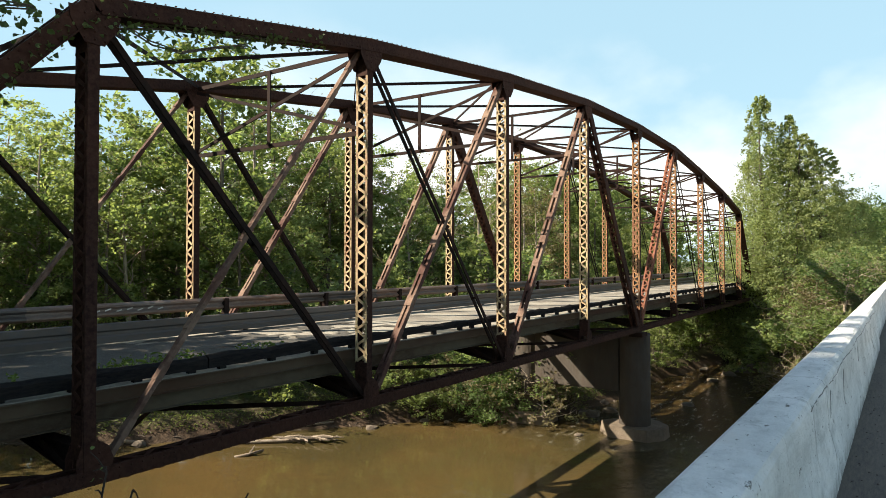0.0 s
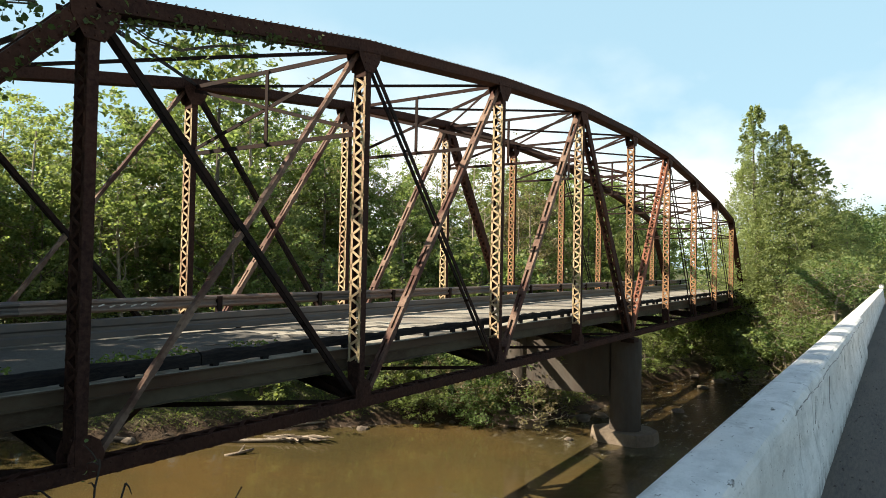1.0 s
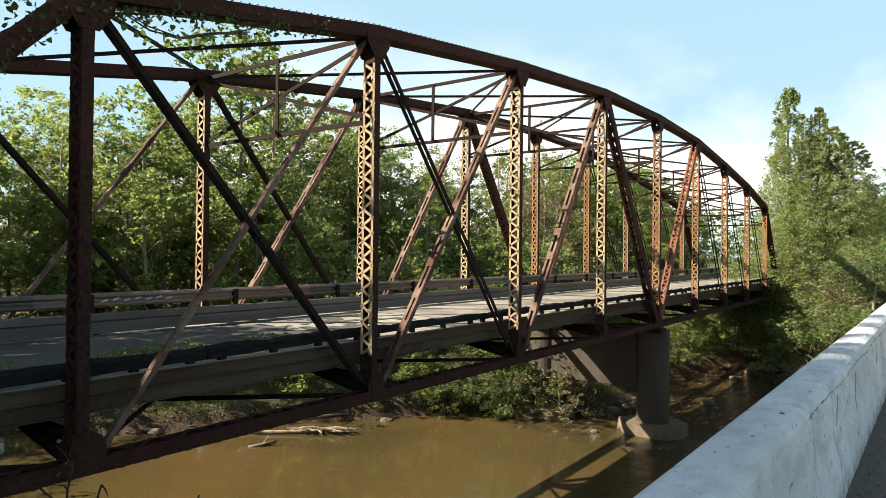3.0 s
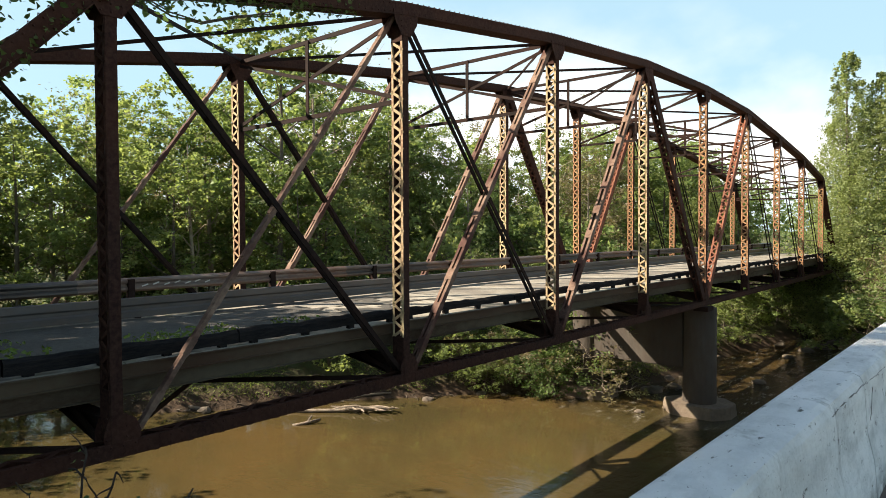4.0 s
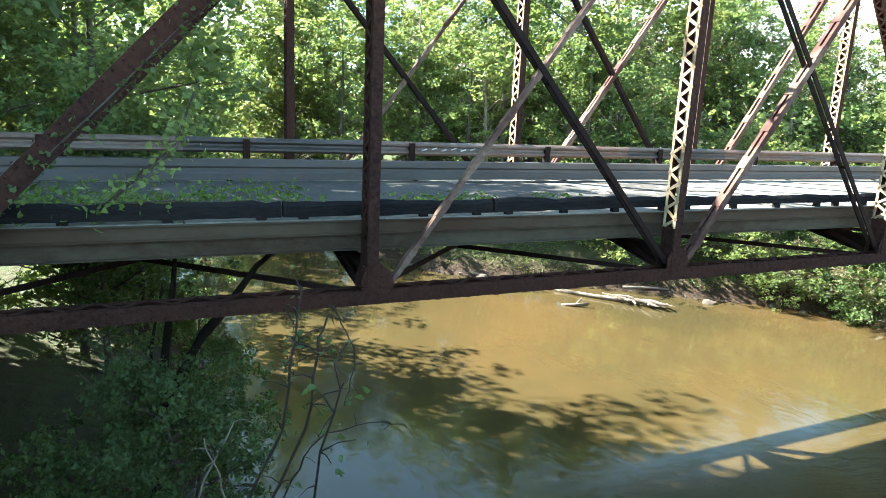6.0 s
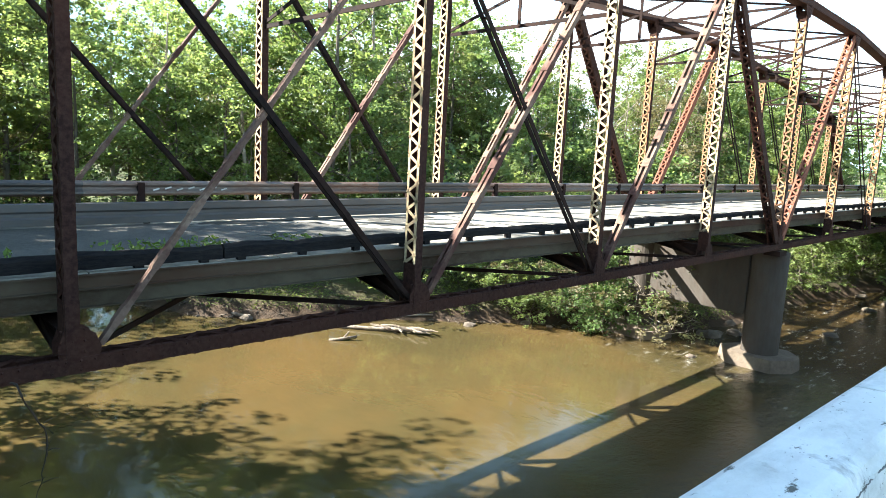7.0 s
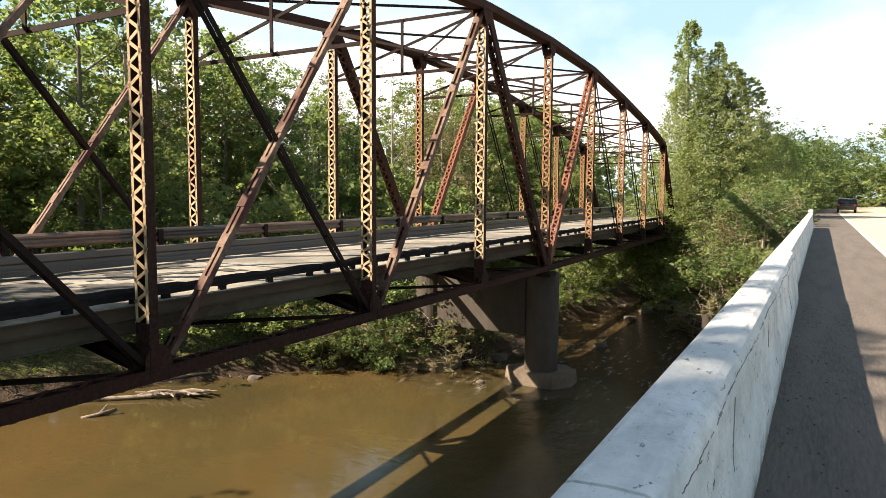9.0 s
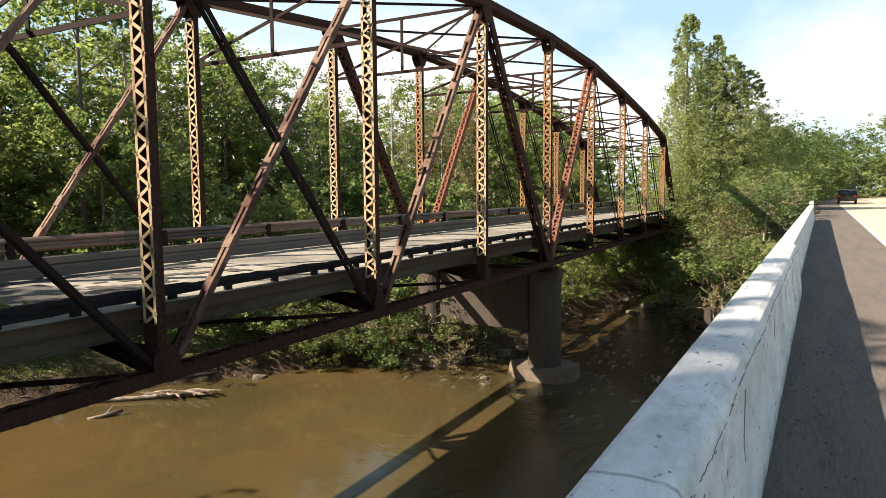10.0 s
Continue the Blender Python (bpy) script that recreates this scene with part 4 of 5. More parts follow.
def tree_parts(seed, height, spread, leaves, size, mat, style="round", bark=None, low=0.25, clumps=70):
    """Meshes of a trunk with limbs and of a crown, standing at the origin."""
    r = np.random.default_rng(seed)
    wood = Shape()
    lean = r.normal(size=2) * 0.03 * height
    trunk = [Vector((lean[0] * t * t + 0.12 * math.sin(5 * t + seed), lean[1] * t * t + 0.12 * math.cos(4 * t + seed), height * 0.93 * t - 0.4 * (t == 0))) for t in np.linspace(0, 1, 9)]
    r0 = 0.011 * height + 0.03
    wood.tube(trunk, [r0 * (1.25 if i == 0 else 1) * (1 - 0.9 * i / 8) + 0.012 for i in range(9)], 6)
    tips = []
    n_limb = 22 if style in ("cone", "dome") else 13
    for k in range(n_limb):
        t = low + (0.97 - low) * (k + r.uniform(0, 0.8)) / n_limb
        i = min(7, int(t * 8))
        base = trunk[i].lerp(trunk[i + 1], t * 8 - i)
        az = k * 2.4 + r.uniform(-0.5, 0.5)
        if style in ("cone", "dome"):
            reach = spread * (1.02 - t) ** 0.75 * r.uniform(0.75, 1.1)
            rise = 0.25
        elif style == "tall":
            reach = spread * (0.55 + 0.6 * math.sin(math.pi * min(1, (t - low) / (1 - low) * 0.9 + 0.1))) * r.uniform(0.6, 1.1)
            rise = 0.75
        else:
            reach = spread * (0.35 + 0.75 * math.sin(math.pi * min(1, (t - low) / (1 - low) * 0.85 + 0.12))) * r.uniform(0.65, 1.1)
            rise = 0.5
        d = Vector((math.cos(az), math.sin(az), rise * r.uniform(0.6, 1.3)))
        pts = [base + d * (reach * s) + Vector(r.normal(size=3) * 0.06 * reach * (s > 0)) + Vector((0, 0, -0.12 * reach * s * s)) for s in (0, 0.35, 0.7, 1.0)]
        rb = max(0.015, r0 * 0.45 * (1 - t) + 0.012)
        wood.tube(pts, [rb, rb * 0.7, rb * 0.45, rb * 0.2], 4)
        tips += [(pts[3], 1.0), (pts[2], 0.9), (pts[1].lerp(pts[2], 0.6), 0.7)]
        for q in range(3):
            o = pts[1 + q % 3] if q else pts[2]
            fan = 0.28 * (reach if style in ("cone", "dome") else spread)
            e = o + Vector(r.normal(size=3)) * fan * 0.6 + Vector((0, 0, 0.54 * fan))
            wood.tube([o, o.lerp(e, 0.5) + Vector(r.normal(size=3)) * 0.08, e], [rb * 0.4, rb * 0.25, 0.008], 3)
            tips.append((e, 0.85))
    tips.append((trunk[-1], 0.8))
    pick = r.integers(0, len(tips), clumps)
    centre = np.array([tips[k][0] for k in pick]) + r.normal(size=(clumps, 3)) * 0.17 * spread
    scale = np.array([tips[k][1] for k in pick]) * spread * r.uniform(0.10, 0.24, clumps)
    if style in ("cone", "dome"):
        t = low + (1.0 - low) * r.uniform(0, 1, clumps) ** (1.7 if style == "cone" else 1.2)
        az = r.uniform(0, 2 * math.pi, clumps)
        lobes = 0.86 + 0.16 * np.sin(az * 3 + t * 9 + seed) + 0.08 * np.sin(az * 7 + t * 23)
        reach = spread * (1.03 - t) ** (0.82 if style == "cone" else 0.55) * lobes * np.minimum(1, 0.72 + (t - low) * 2.2) * r.uniform(0.55, 1.0, clumps)
        centre = np.stack([reach * np.cos(az) + lean[0] * t * t, reach * np.sin(az) + lean[1] * t * t, height * t * 0.98], 1)
        scale = spread * (0.016 + 0.115 * (1 - t)) * r.uniform(0.5, 1.5, clumps) * (1.0 if style == "cone" else 1.1)
    which = r.integers(0, clumps, leaves)
    offs = r.normal(size=(leaves, 3))
    loose = offs * 0.75
    offs /= np.linalg.norm(offs, axis=1, keepdims=True)
    offs *= (r.uniform(0, 1, (leaves, 1)) ** 0.45) * [1.15, 1.15, 0.75]
    if style == "cone":
        offs = (0.6 * loose + 0.4 * offs) * [0.9, 0.9, 1.7]
    pos = centre[which] + offs * scale[which][:, None]
    pos[:, 2] = np.maximum(pos[:, 2], 0.15)
    return wood.mesh("trunk", bark or BARK, True), leaf_mesh("crown", pos, size, mat, 0.45, 0.62, r)


def plant(name, meshes, x, y, turn, scale, label, category, group="", squash=1.0, z=None):
    ob = thing(name, label, category, (x, y, (ground_z(x, y) - 0.1) if z is None else z), group)
    ob.rotation_euler = (0, 0, turn)
    ob.scale = (scale * squash, scale * squash, scale)
    part("trunk", meshes[0], None, ob)
    part("crown", meshes[1], None, ob)
    return ob


FOREST = [
    (tree_parts(11, 15, 4.2, 5300, 0.32, LEAF_MID, "round", clumps=230), "tall broadleaf tree with mid-green spring foliage"),
    (tree_parts(12, 17, 3.8, 5100, 0.31, LEAF_LIGHT, "tall", clumps=230), "slender tall tree with fresh light-green leaves"),
    (tree_parts(13, 13, 4.4, 5000, 0.32, LEAF_DARK, "round", clumps=220), "broad tree with dense dark-green foliage"),
    (tree_parts(14, 16, 3.6, 4700, 0.31, LEAF_MID, "tall", clumps=170), "open-crowned tree with mid-green leaves"),
    (tree_parts(15, 12, 3.6, 3600, 0.22, LEAF_BROWN, "round", PALEBARK, clumps=140), "half-bare tree with reddish-brown buds"),
    (tree_parts(16, 14, 3.2, 3600, 0.24, LEAF_LIGHT, "tall", PALEBARK, 0.35, 90), "thin leafing tree with pale bare limbs"),
    (tree_parts(17, 14.5, 3.8, 700, 0.17, LEAF_BROWN, "tall", PALEBARK, 0.28, 110), "bare grey tree just coming into bud"),
]
# The wood beyond the old bridge, in uneven rows behind the far bank.
BANK = [(-46, 8), (-33, 15.5), (-29, 21), (-24.5, 27), (-20.5, 33), (-18.5, 40), (-17.5, 50), (-16.8, 60), (-17, 74), (-19, 92)]


def along(poly, s):
    seg = [math.dist(a, b) for a, b in zip(poly, poly[1:])]
    s = s * sum(seg)
    for (a, b), l in zip(zip(poly, poly[1:]), seg):
        if s <= l or b == poly[-1]:
            t = s / l
            return (a[0] + (b[0] - a[0]) * t, a[1] + (b[1] - a[1]) * t), ((b[1] - a[1]) / l, -(b[0] - a[0]) / l)
        s -= l


for row, (off, count, lo, hi) in enumerate(((3.2, 20, 0.45, 0.72), (7.0, 22, 0.6, 0.88), (12.0, 22, 0.7, 0.95), (19.0, 14, 0.8, 1.1))):
    for k in range(count):
        (bx, by), (nx, ny) = along(BANK, (k + 0.5 + rng.uniform(-0.35, 0.35)) / count)
        o = off + rng.uniform(-1.8, 1.8) + (9.0 if 27 < by < 60 and row < 3 else 0.0)
        x, y = bx - nx * o, by - ny * o
        j = int(rng.choice(7, p=[0.24, 0.28, 0.06, 0.13, 0.09, 0.10, 0.10]))
        plant("tree", FOREST[j][0], x, y, rng.uniform(0, 6.28), rng.uniform(lo, hi), FOREST[j][1], "tree", "wood beyond the river", rng.uniform(0.9, 1.15))
for x, y, j, sc in ((-31, 26.8, 3, 1.12), (-24, 50, 4, 0.85), (-24.5, 54, 4, 0.95), (-26, 47, 6, 0.9), (-33, 31, 6, 1.1), (-33, 23, 6, 0.8), (-48, 14.5, 0, 0.9), (-43.5, 16, 3, 0.92), (-37.5, 20.5, 5, 0.95), (-36, 25.5, 5, 0.98)):
    plant("tree", FOREST[j][0], x, y, rng.uniform(0, 6.28), sc, FOREST[j][1], "tree", "wood beyond the river")
# The wood at the near end, whose shade falls on the road and on the end of the truss.
NEAR_TALL = [(-24.2, 0.4, 0, 1.12), (-20, -0.5, 0, 1.38), (-18.5, -6, 0, 1.55), (-23, -8, 3, 1.5), (-13.0, -3.2, 0, 1.12), (-8.4, -0.8, 1, 0.6), (-21.0, -5.0, 1, 1.3), (-10.5, -7.5, 0, 1.2), (-16, -11, 0, 1.6), (-30, -13, 1, 1.5), (-41, -3, 3, 0.8)]
NEAR_LOW = [(-37, 1.5, 1, 0.7), (-39, 4.5, 0, 0.7), (-18.3, 4.0, 1, 0.46), (-25.8, 3.4, 2, 0.86), (-23.6, 3.6, 3, 0.82), (-21.4, 4.6, 0, 0.95), (-18.6, 5.4, 2, 0.5), (-17.2, 4.6, 3, 0.42), (-17.9, 1.8, 0, 0.62), (-20.0, 1.6, 3, 0.66), (-40, 8.5, 1, 0.7), (-17.2, -0.6, 3, 0.85), (-42, 5, 0, 0.8), (-44, 9, 1, 0.85), (-47, 3, 3, 0.95), (-43, 14, 3, 1.05)]
for x, y, j, s in NEAR_TALL + NEAR_LOW:
    plant("tree", FOREST[j][0], x, y, rng.uniform(0, 6.28), s, FOREST[j][1], "tree", "wood at the bridge end")

# Shrubs and undergrowth.
SHRUBS = [
    (tree_parts(31, 2.6, 1.9, 2400, 0.155, LEAF_MID, "round", low=0.08, clumps=110), "dense mid-green shrub by the river"),
    (tree_parts(32, 2.2, 1.9, 2300, 0.15, LEAF_DARK, "round", low=0.05, clumps=100), "dark-leaved shrub on the muddy bank"),
    (tree_parts(33, 2.4, 1.8, 2200, 0.16, LEAF_LIGHT, "round", low=0.08, clumps=95), "bright green shrub in full leaf"),
    (tree_parts(34, 2.4, 1.7, 1900, 0.11, LEAF_BROWN, "round", PALEBARK, 0.05, 70), "brown twiggy shrub with few leaves"),
    (tree_parts(35, 2.6, 1.8, 160, 0.10, LEAF_BROWN, "round", PALEBARK, 0.05, 70), "bare grey shrub of dry branches"),
]


def shrub(x, y, j, s, group="undergrowth on the bank", z=None):
    return plant("shrub", SHRUBS[j][0], x, y, rng.uniform(0, 6.28), s, SHRUBS[j][1], "shrub", group, rng.uniform(0.95, 1.25), z)


for k in range(46):
    (bx, by), (nx, ny) = along(BANK, (k + rng.uniform(0, 1)) / 46)
    o = rng.uniform(0.2, 5.5)
    shrub(bx - nx * o, by - ny * o, int(rng.choice(4, p=[0.35, 0.3, 0.2, 0.15])), rng.uniform(0.6, 1.25))
for k in range(44):
    (bx, by), (nx, ny) = along(BANK, (k + rng.uniform(0, 1)) / 44)
    o = rng.uniform(5.0, 15.0)
    shrub(bx - nx * o, by - ny * o, int(rng.choice(3, p=[0.4, 0.4, 0.2])), rng.uniform(1.2, 2.2))
# The tangled bush on the point of the bank before the pier, and the growth behind the pier.
for x, y, j, s in ((-19.6, 31.0, 0, 0.62), (-18.3, 31.6, 3, 0.85), (-17.0, 32.0, 1, 0.85), (-15.8, 32.9, 3, 1.05), (-15.0, 34.2, 1, 1.05), (-16.8, 33.6, 0, 1.1), (-20.4, 30.0, 2, 0.7), (-21.4, 30.6, 3, 0.9), (-14.3, 33.2, 3, 0.9), (-16.2, 32.0, 1, 0.8), (-19.0, 30.2, 0, 0.6), (-14.9, 36.0, 3, 0.8), (-18.6, 34.0, 1, 0.9)):
    shrub(x, y, j, s)
for k in range(9):
    shrub(-14.6 + 0.2 * k + rng.uniform(-0.8, 0.6), 41.5 + 2.5 * k, (2, 0, 2)[k % 3], 0.6 + 0.07 * k)

# The large conical trees at the far end of the bridges, whose crowns run into one another.
CONES = [
    (tree_parts(51, 19.0, 5.5, 36000, 0.155, LEAF_PALE, "cone", low=0.03, clumps=1100), "tall conical tree with dense light-green foliage"),
    (tree_parts(52, 15.5, 5.6, 34000, 0.155, LEAF_PALE, "dome", low=0.02, clumps=1100), "broad rounded tree with light-green foliage"),
]
for k, (x, y, j, s, sq) in enumerate(((-8.4, 62.5, 0, 1.165, 1.0), (-7.2, 63.2, 0, 1.06, 0.95), (-6.4, 62.3, 1, 1.13, 0.95), (-4.5, 63.6, 1, 0.93, 0.95), (-2.4, 69.0, 1, 0.52, 1.2), (-10.2, 67.5, 1, 0.8, 0.7))):
    plant("conical_tree" if j == 0 else "tree", CONES[j][0], x, y, 1.9 * k, s, CONES[j][1], "tree", "tall trees by the road", sq)
# Brush on the slope below the end of the parapet.
for k in range(30):
    y = 44.6 + 0.62 * k
    x = road_middle(y) - 2.1 - 4.2 * ((k * 0.618) % 1.0)
    shrub(x, y, (0, 3, 2, 3, 0, 1)[k % 6], rng.uniform(0.7, 1.25), "brush below the new bridge")
for x, y, s in ((-2.3, 44.6, 1.0), (-3.1, 45.6, 1.15), (-2.2, 47.2, 1.0), (-3.9, 44.8, 1.2), (-2.9, 43.8, 0.9)):
    shrub(x, y, 4, s, "brush below the new bridge")
# Trees and hedges along the road as it goes off.
for k in range(13):
    y = 84 + 6.5 * k
    plant("tree", FOREST[2][0], road_middle(y) - rng.uniform(4.5, 8.5), y, k * 1.7, rng.uniform(0.75, 1.0), FOREST[2][1], "tree", "trees along the road", 1.15)
    y = 80 + 6.0 * k
    plant("tree", FOREST[(2, 0, 2)[k % 3]][0], road_middle(y) + 12.5 + rng.uniform(0, 5), y, k * 2.3, rng.uniform(0.65, 0.9), FOREST[(2, 0, 2)[k % 3]][1], "tree", "trees along the road", 1.2)
for k in range(11):
    plant("tree", FOREST[(2, 0, 0)[k % 3]][0], -12 + 6.5 * k, 172 + rng.uniform(-6, 6), k * 1.1, rng.uniform(0.9, 1.15), FOREST[(2, 0, 0)[k % 3]][1], "tree", "trees along the road", 1.3)
for k in range(7):
    plant("tree", FOREST[2][0], 22 + 4.5 * k, 122 + 7 * (k % 3), k * 1.3, rng.uniform(0.75, 0.95), FOREST[2][1], "tree", "trees along the road", 1.2)
for k in range(9):
    shrub(8 + 5 * k, 152 + 3 * (k % 2), (0, 1)[k % 2], 2.9, "hedges along the road")
for k in range(12):
    y = 82 + 7 * k
    shrub(road_middle(y) - rng.uniform(2.5, 5.0), y, (0, 1, 2)[k % 3], rng.uniform(1.8, 2.6), "hedges along the road")
    shrub(road_middle(y) + rng.uniform(11.5, 13.5), y - 4, (1, 0, 2)[k % 3], rng.uniform(1.8, 2.8), "hedges along the road")

# Far woods to the horizon.
def far_woods():
    r = np.random.default_rng(3)
    pos = []
    for ring, (rad, h, n) in enumerate(((70, 15, 22000), (95, 15, 30000), (150, 16, 48000), (260, 20, 22000))):
        az = r.uniform(0, 2 * math.pi, n)
        x, y = rad * np.sin(az) * r.uniform(0.92, 1.12, n), 30 + rad * np.cos(az) * r.uniform(0.92, 1.12, n)
        top = h * (0.75 + 0.35 * np.sin(az * 23 + ring) * np.sin(az * 61 + 1.3) + 0.12 * np.sin(az * 131))
        z = -2.5 + top * r.uniform(0, 1, n) ** 0.8
        keep = ((rad > 80) | (x < -34)) & ~((y > 60) & (x > -6) & (x < 42) & (rad < 120)) & ~((y < 25) & (x > -10) & (rad < 120))
        pos.append(np.stack([x, y, z], 1)[keep])
    pos = np.concatenate(pos)
    me = leaf_mesh("far_woods", pos, 0.85, LEAF_DARK, 0.3, 0.8, r)
    tagged(new("far_woods", me), "distant green wood along the horizon", "woods", kind="stuff")


far_woods()

# Vines on the end post and the first panels of the near truss.
def vine(name, pts, n, spreadv, size, label, mat):
    ob = thing(name, label, "vine")
    r = np.random.default_rng(len(pts) * 7 + n)
    s = Shape()
    for q in range(3):
        s.tube([Vector(p) + Vector(r.normal(size=3) * 0.03) for p in pts], [0.012] * len(pts), 4)
    part("stem", s, BARK, ob)
    k = r.uniform(0, len(pts) - 1.001, n)
    i = k.astype(int)
    a = np.array(pts, float)
    c = a[i] + (a[i + 1] - a[i]) * (k - i)[:, None] + r.normal(size=(n, 3)) * spreadv
    part("leaf", leaf_mesh("leaf", c, size, mat, 0.3, 0.75, r, True), mat, ob, kind="stuff")
    return ob


vine("vine", [(-9.45, 3.2, -0.6), (-9.4, 5.2, 1.35), (-9.35, 7.0, 3.35), (-9.4, 8.3, 4.8), (-9.4, 9.6, 5.15), (-9.4, 11.5, 5.52), (-9.4, 13.2, 5.86)], 900, 0.085, 0.085, "leafy green vine on the rusty end post", LEAF_DARK)
vine("vine", [(-15.4, 3.0, -0.8), (-15.3, 5.0, 1.2), (-15.3, 6.6, 3.0), (-15.3, 7.6, 4.0)], 700, 0.2, 0.1, "leafy vine on the far end post", LEAF_MID)
vine("vine", [(-9.3, 6.3, 2.7), (-9.25, 6.7, 3.8), (-9.25, 7.0, 4.5), (-9.25, 7.35, 4.75), (-9.25, 7.7, 4.8)], 260, 0.19, 0.105, "dark leafy shoots of vine arching off the end post", LEAF_DARK)
vine("vine", [(-9.4, 9.0, 5.0), (-9.38, 9.4, 4.85), (-9.38, 9.9, 4.85), (-9.38, 10.5, 5.1), (-9.38, 11.2, 5.3)], 80, 0.12, 0.1, "thin vine hanging below the top chord", LEAF_DARK)
vine("vine", [(-10.0, 5.0, -0.1), (-9.9, 5.4, 0.3), (-9.75, 5.9, 0.8), (-9.7, 6.15, 1.5)], 210, 0.13, 0.1, "bright leafy creeper climbing over the kerb", LEAF_LIGHT)
vine("vine", [(-10.0, -4.0, -0.1), (-10.0, 0.0, 0.0), (-9.95, 3.0, 0.0), (-9.95, 6.0, 0.02)], 620, 0.13, 0.1, "light-green creeper over the timber kerb", GRASS)


# Weeds growing in the dirt along the deck.
def weeds():
    r = np.random.default_rng(21)
    pos = []
    for y0, y1, x0, x1, n in ((-12, 2, -14.6, -10.2, 2600), (1, 8.2, -13.0, -10.2, 1500), (9.2, 11.2, -11.0, -10.15, 260), (3.5, 6.0, -10.9, -10.15, 420), (12.0, 12.8, -10.8, -10.2, 90)):
        x, y = r.uniform(x0, x1, n), r.uniform(y0, y1, n)
        dens = np.array([noise.noise((a * 0.6, b * 0.6, 2)) for a, b in zip(x, y)])
        ok = dens > (-0.3 if y1 < 9 else -0.4)
        pos.append(np.stack([x, y, DECK_Z + 0.04 + 0.22 * r.uniform(0, 1, n) ** 1.5], 1)[ok])
    tagged(new("deck_weeds", leaf_mesh("deck_weeds", np.concatenate(pos), 0.1, GRASS, 0.2, 0.45, r, True)), "bright weeds and seedlings in dirt on the deck", "weeds", kind="stuff")


weeds()


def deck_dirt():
    """Soil and leaf litter lying over the near panels of the old deck, thinning out along it; its dark colour paints in
    tree shade.
    """
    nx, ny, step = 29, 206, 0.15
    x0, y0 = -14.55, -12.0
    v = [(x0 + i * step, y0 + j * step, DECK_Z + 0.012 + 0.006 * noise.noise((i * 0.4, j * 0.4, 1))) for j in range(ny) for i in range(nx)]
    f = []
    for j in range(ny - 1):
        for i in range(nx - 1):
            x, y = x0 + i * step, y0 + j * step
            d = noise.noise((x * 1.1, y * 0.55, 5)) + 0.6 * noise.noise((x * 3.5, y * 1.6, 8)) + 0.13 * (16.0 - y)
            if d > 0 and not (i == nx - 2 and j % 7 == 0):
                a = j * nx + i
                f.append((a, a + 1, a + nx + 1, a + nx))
    tagged(new("deck_dirt", Shape().add(v, f).mesh("deck_dirt", DIRT_SHADE, True)), "grey dirt and litter on the old deck, darkened for tree shade", "dirt", kind="stuff")


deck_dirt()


def bank_grass():
    r = np.random.default_rng(5)
    n = 90000
    x, y = r.uniform(-36, -13, n), r.uniform(14, 64, n)
    pos = []
    for a, b in zip(x, y):
        d = river_distance(a, b)
        if 0.5 < d < 9 and noise.noise((a * 0.3, b * 0.3, 4)) > -0.3:
            pos.append((a, b, ground_z(a, b) + 0.06))
    tagged(new("bank_grass", leaf_mesh("bank_grass", np.array(pos), 0.16, GRASS, 0.15, 0.25, r)), "grass and low weeds on the far bank", "grass", kind="stuff")


bank_grass()

# Saplings and a dark bush on the near bank, beneath the truss.
def sapling(pts, r0, label):
    ob = thing("sapling", label, "tree", pts[0], "saplings under the truss")
    o = Vector(pts[0])
    n = len(pts)
    part("trunk", Shape().tube([Vector(p) - o for p in pts], [r0 * (1 - 0.7 * k / (n - 1)) for k in range(n)], 7), DARKBARK, ob, smooth=True)


sapling([(-10.95, 5.6, -5.6), (-10.92, 5.62, -3.4), (-10.9, 5.66, -2.87), (-10.9, 5.77, -2.0), (-10.9, 5.86, -1.4), (-10.92, 5.9, -0.95)], 0.1, "dark upright sapling trunk under the deck")
sapling([(-10.9, 5.5, -5.6), (-10.9, 5.72, -3.5), (-10.9, 6.0, -2.68), (-10.9, 6.28, -2.2), (-10.9, 6.6, -1.85), (-10.9, 6.85, -1.5), (-10.9, 7.1, -1.15), (-10.9, 7.38, -0.92)], 0.12, "dark crooked leaning sapling under the deck")
sapling([(-11.0, 5.4, -5.5), (-10.9, 5.52, -2.9), (-10.9, 5.5, -2.4), (-10.9, 5.58, -2.0), (-10.95, 5.72, -1.35)], 0.045, "thin dark stem under the deck")
for x, y, j, s in ((-18.5, 4.6, 0, 0.9), (-23.5, 5.6, 2, 0.9), (-21.8, 6.0, 2, 0.7), (-26, 4.5, 2, 1.0), (-20.2, 3.6, 0, 1.3), (-24.5, 4.0, 2, 1.2), (-29, 4.0, 0, 1.3), (-34, 4.6, 2, 1.4), (-38.5, 5.5, 0, 2.0)):
    shrub(x, y, j, s, "bushes on the near bank")
BUSH = tree_parts(36, 3.7, 1.75, 22000, 0.078, LEAF_DARK, "round", low=0.05, clumps=240)
plant("shrub", BUSH, -9.3, 5.75, 0.8, 1.0, "dark small-leaved bush under the end of the truss", "shrub", "bushes on the near bank", 0.8, WATER_Z + 0.1)
plant("shrub", tree_parts(37, 3.9, 1.3, 9000, 0.085, LEAF_LIGHT, "round", low=0.1, clumps=150), -12.6, 6.3, 1.7, 1.0, "bright small-leaved bush under the deck", "shrub", "bushes on the near bank", 0.85, WATER_Z + 0.1)
plant("shrub", SHRUBS[0][0], -10.6, 4.4, 2.1, 0.8, SHRUBS[0][1], "shrub", "bushes on the near bank", 0.8)


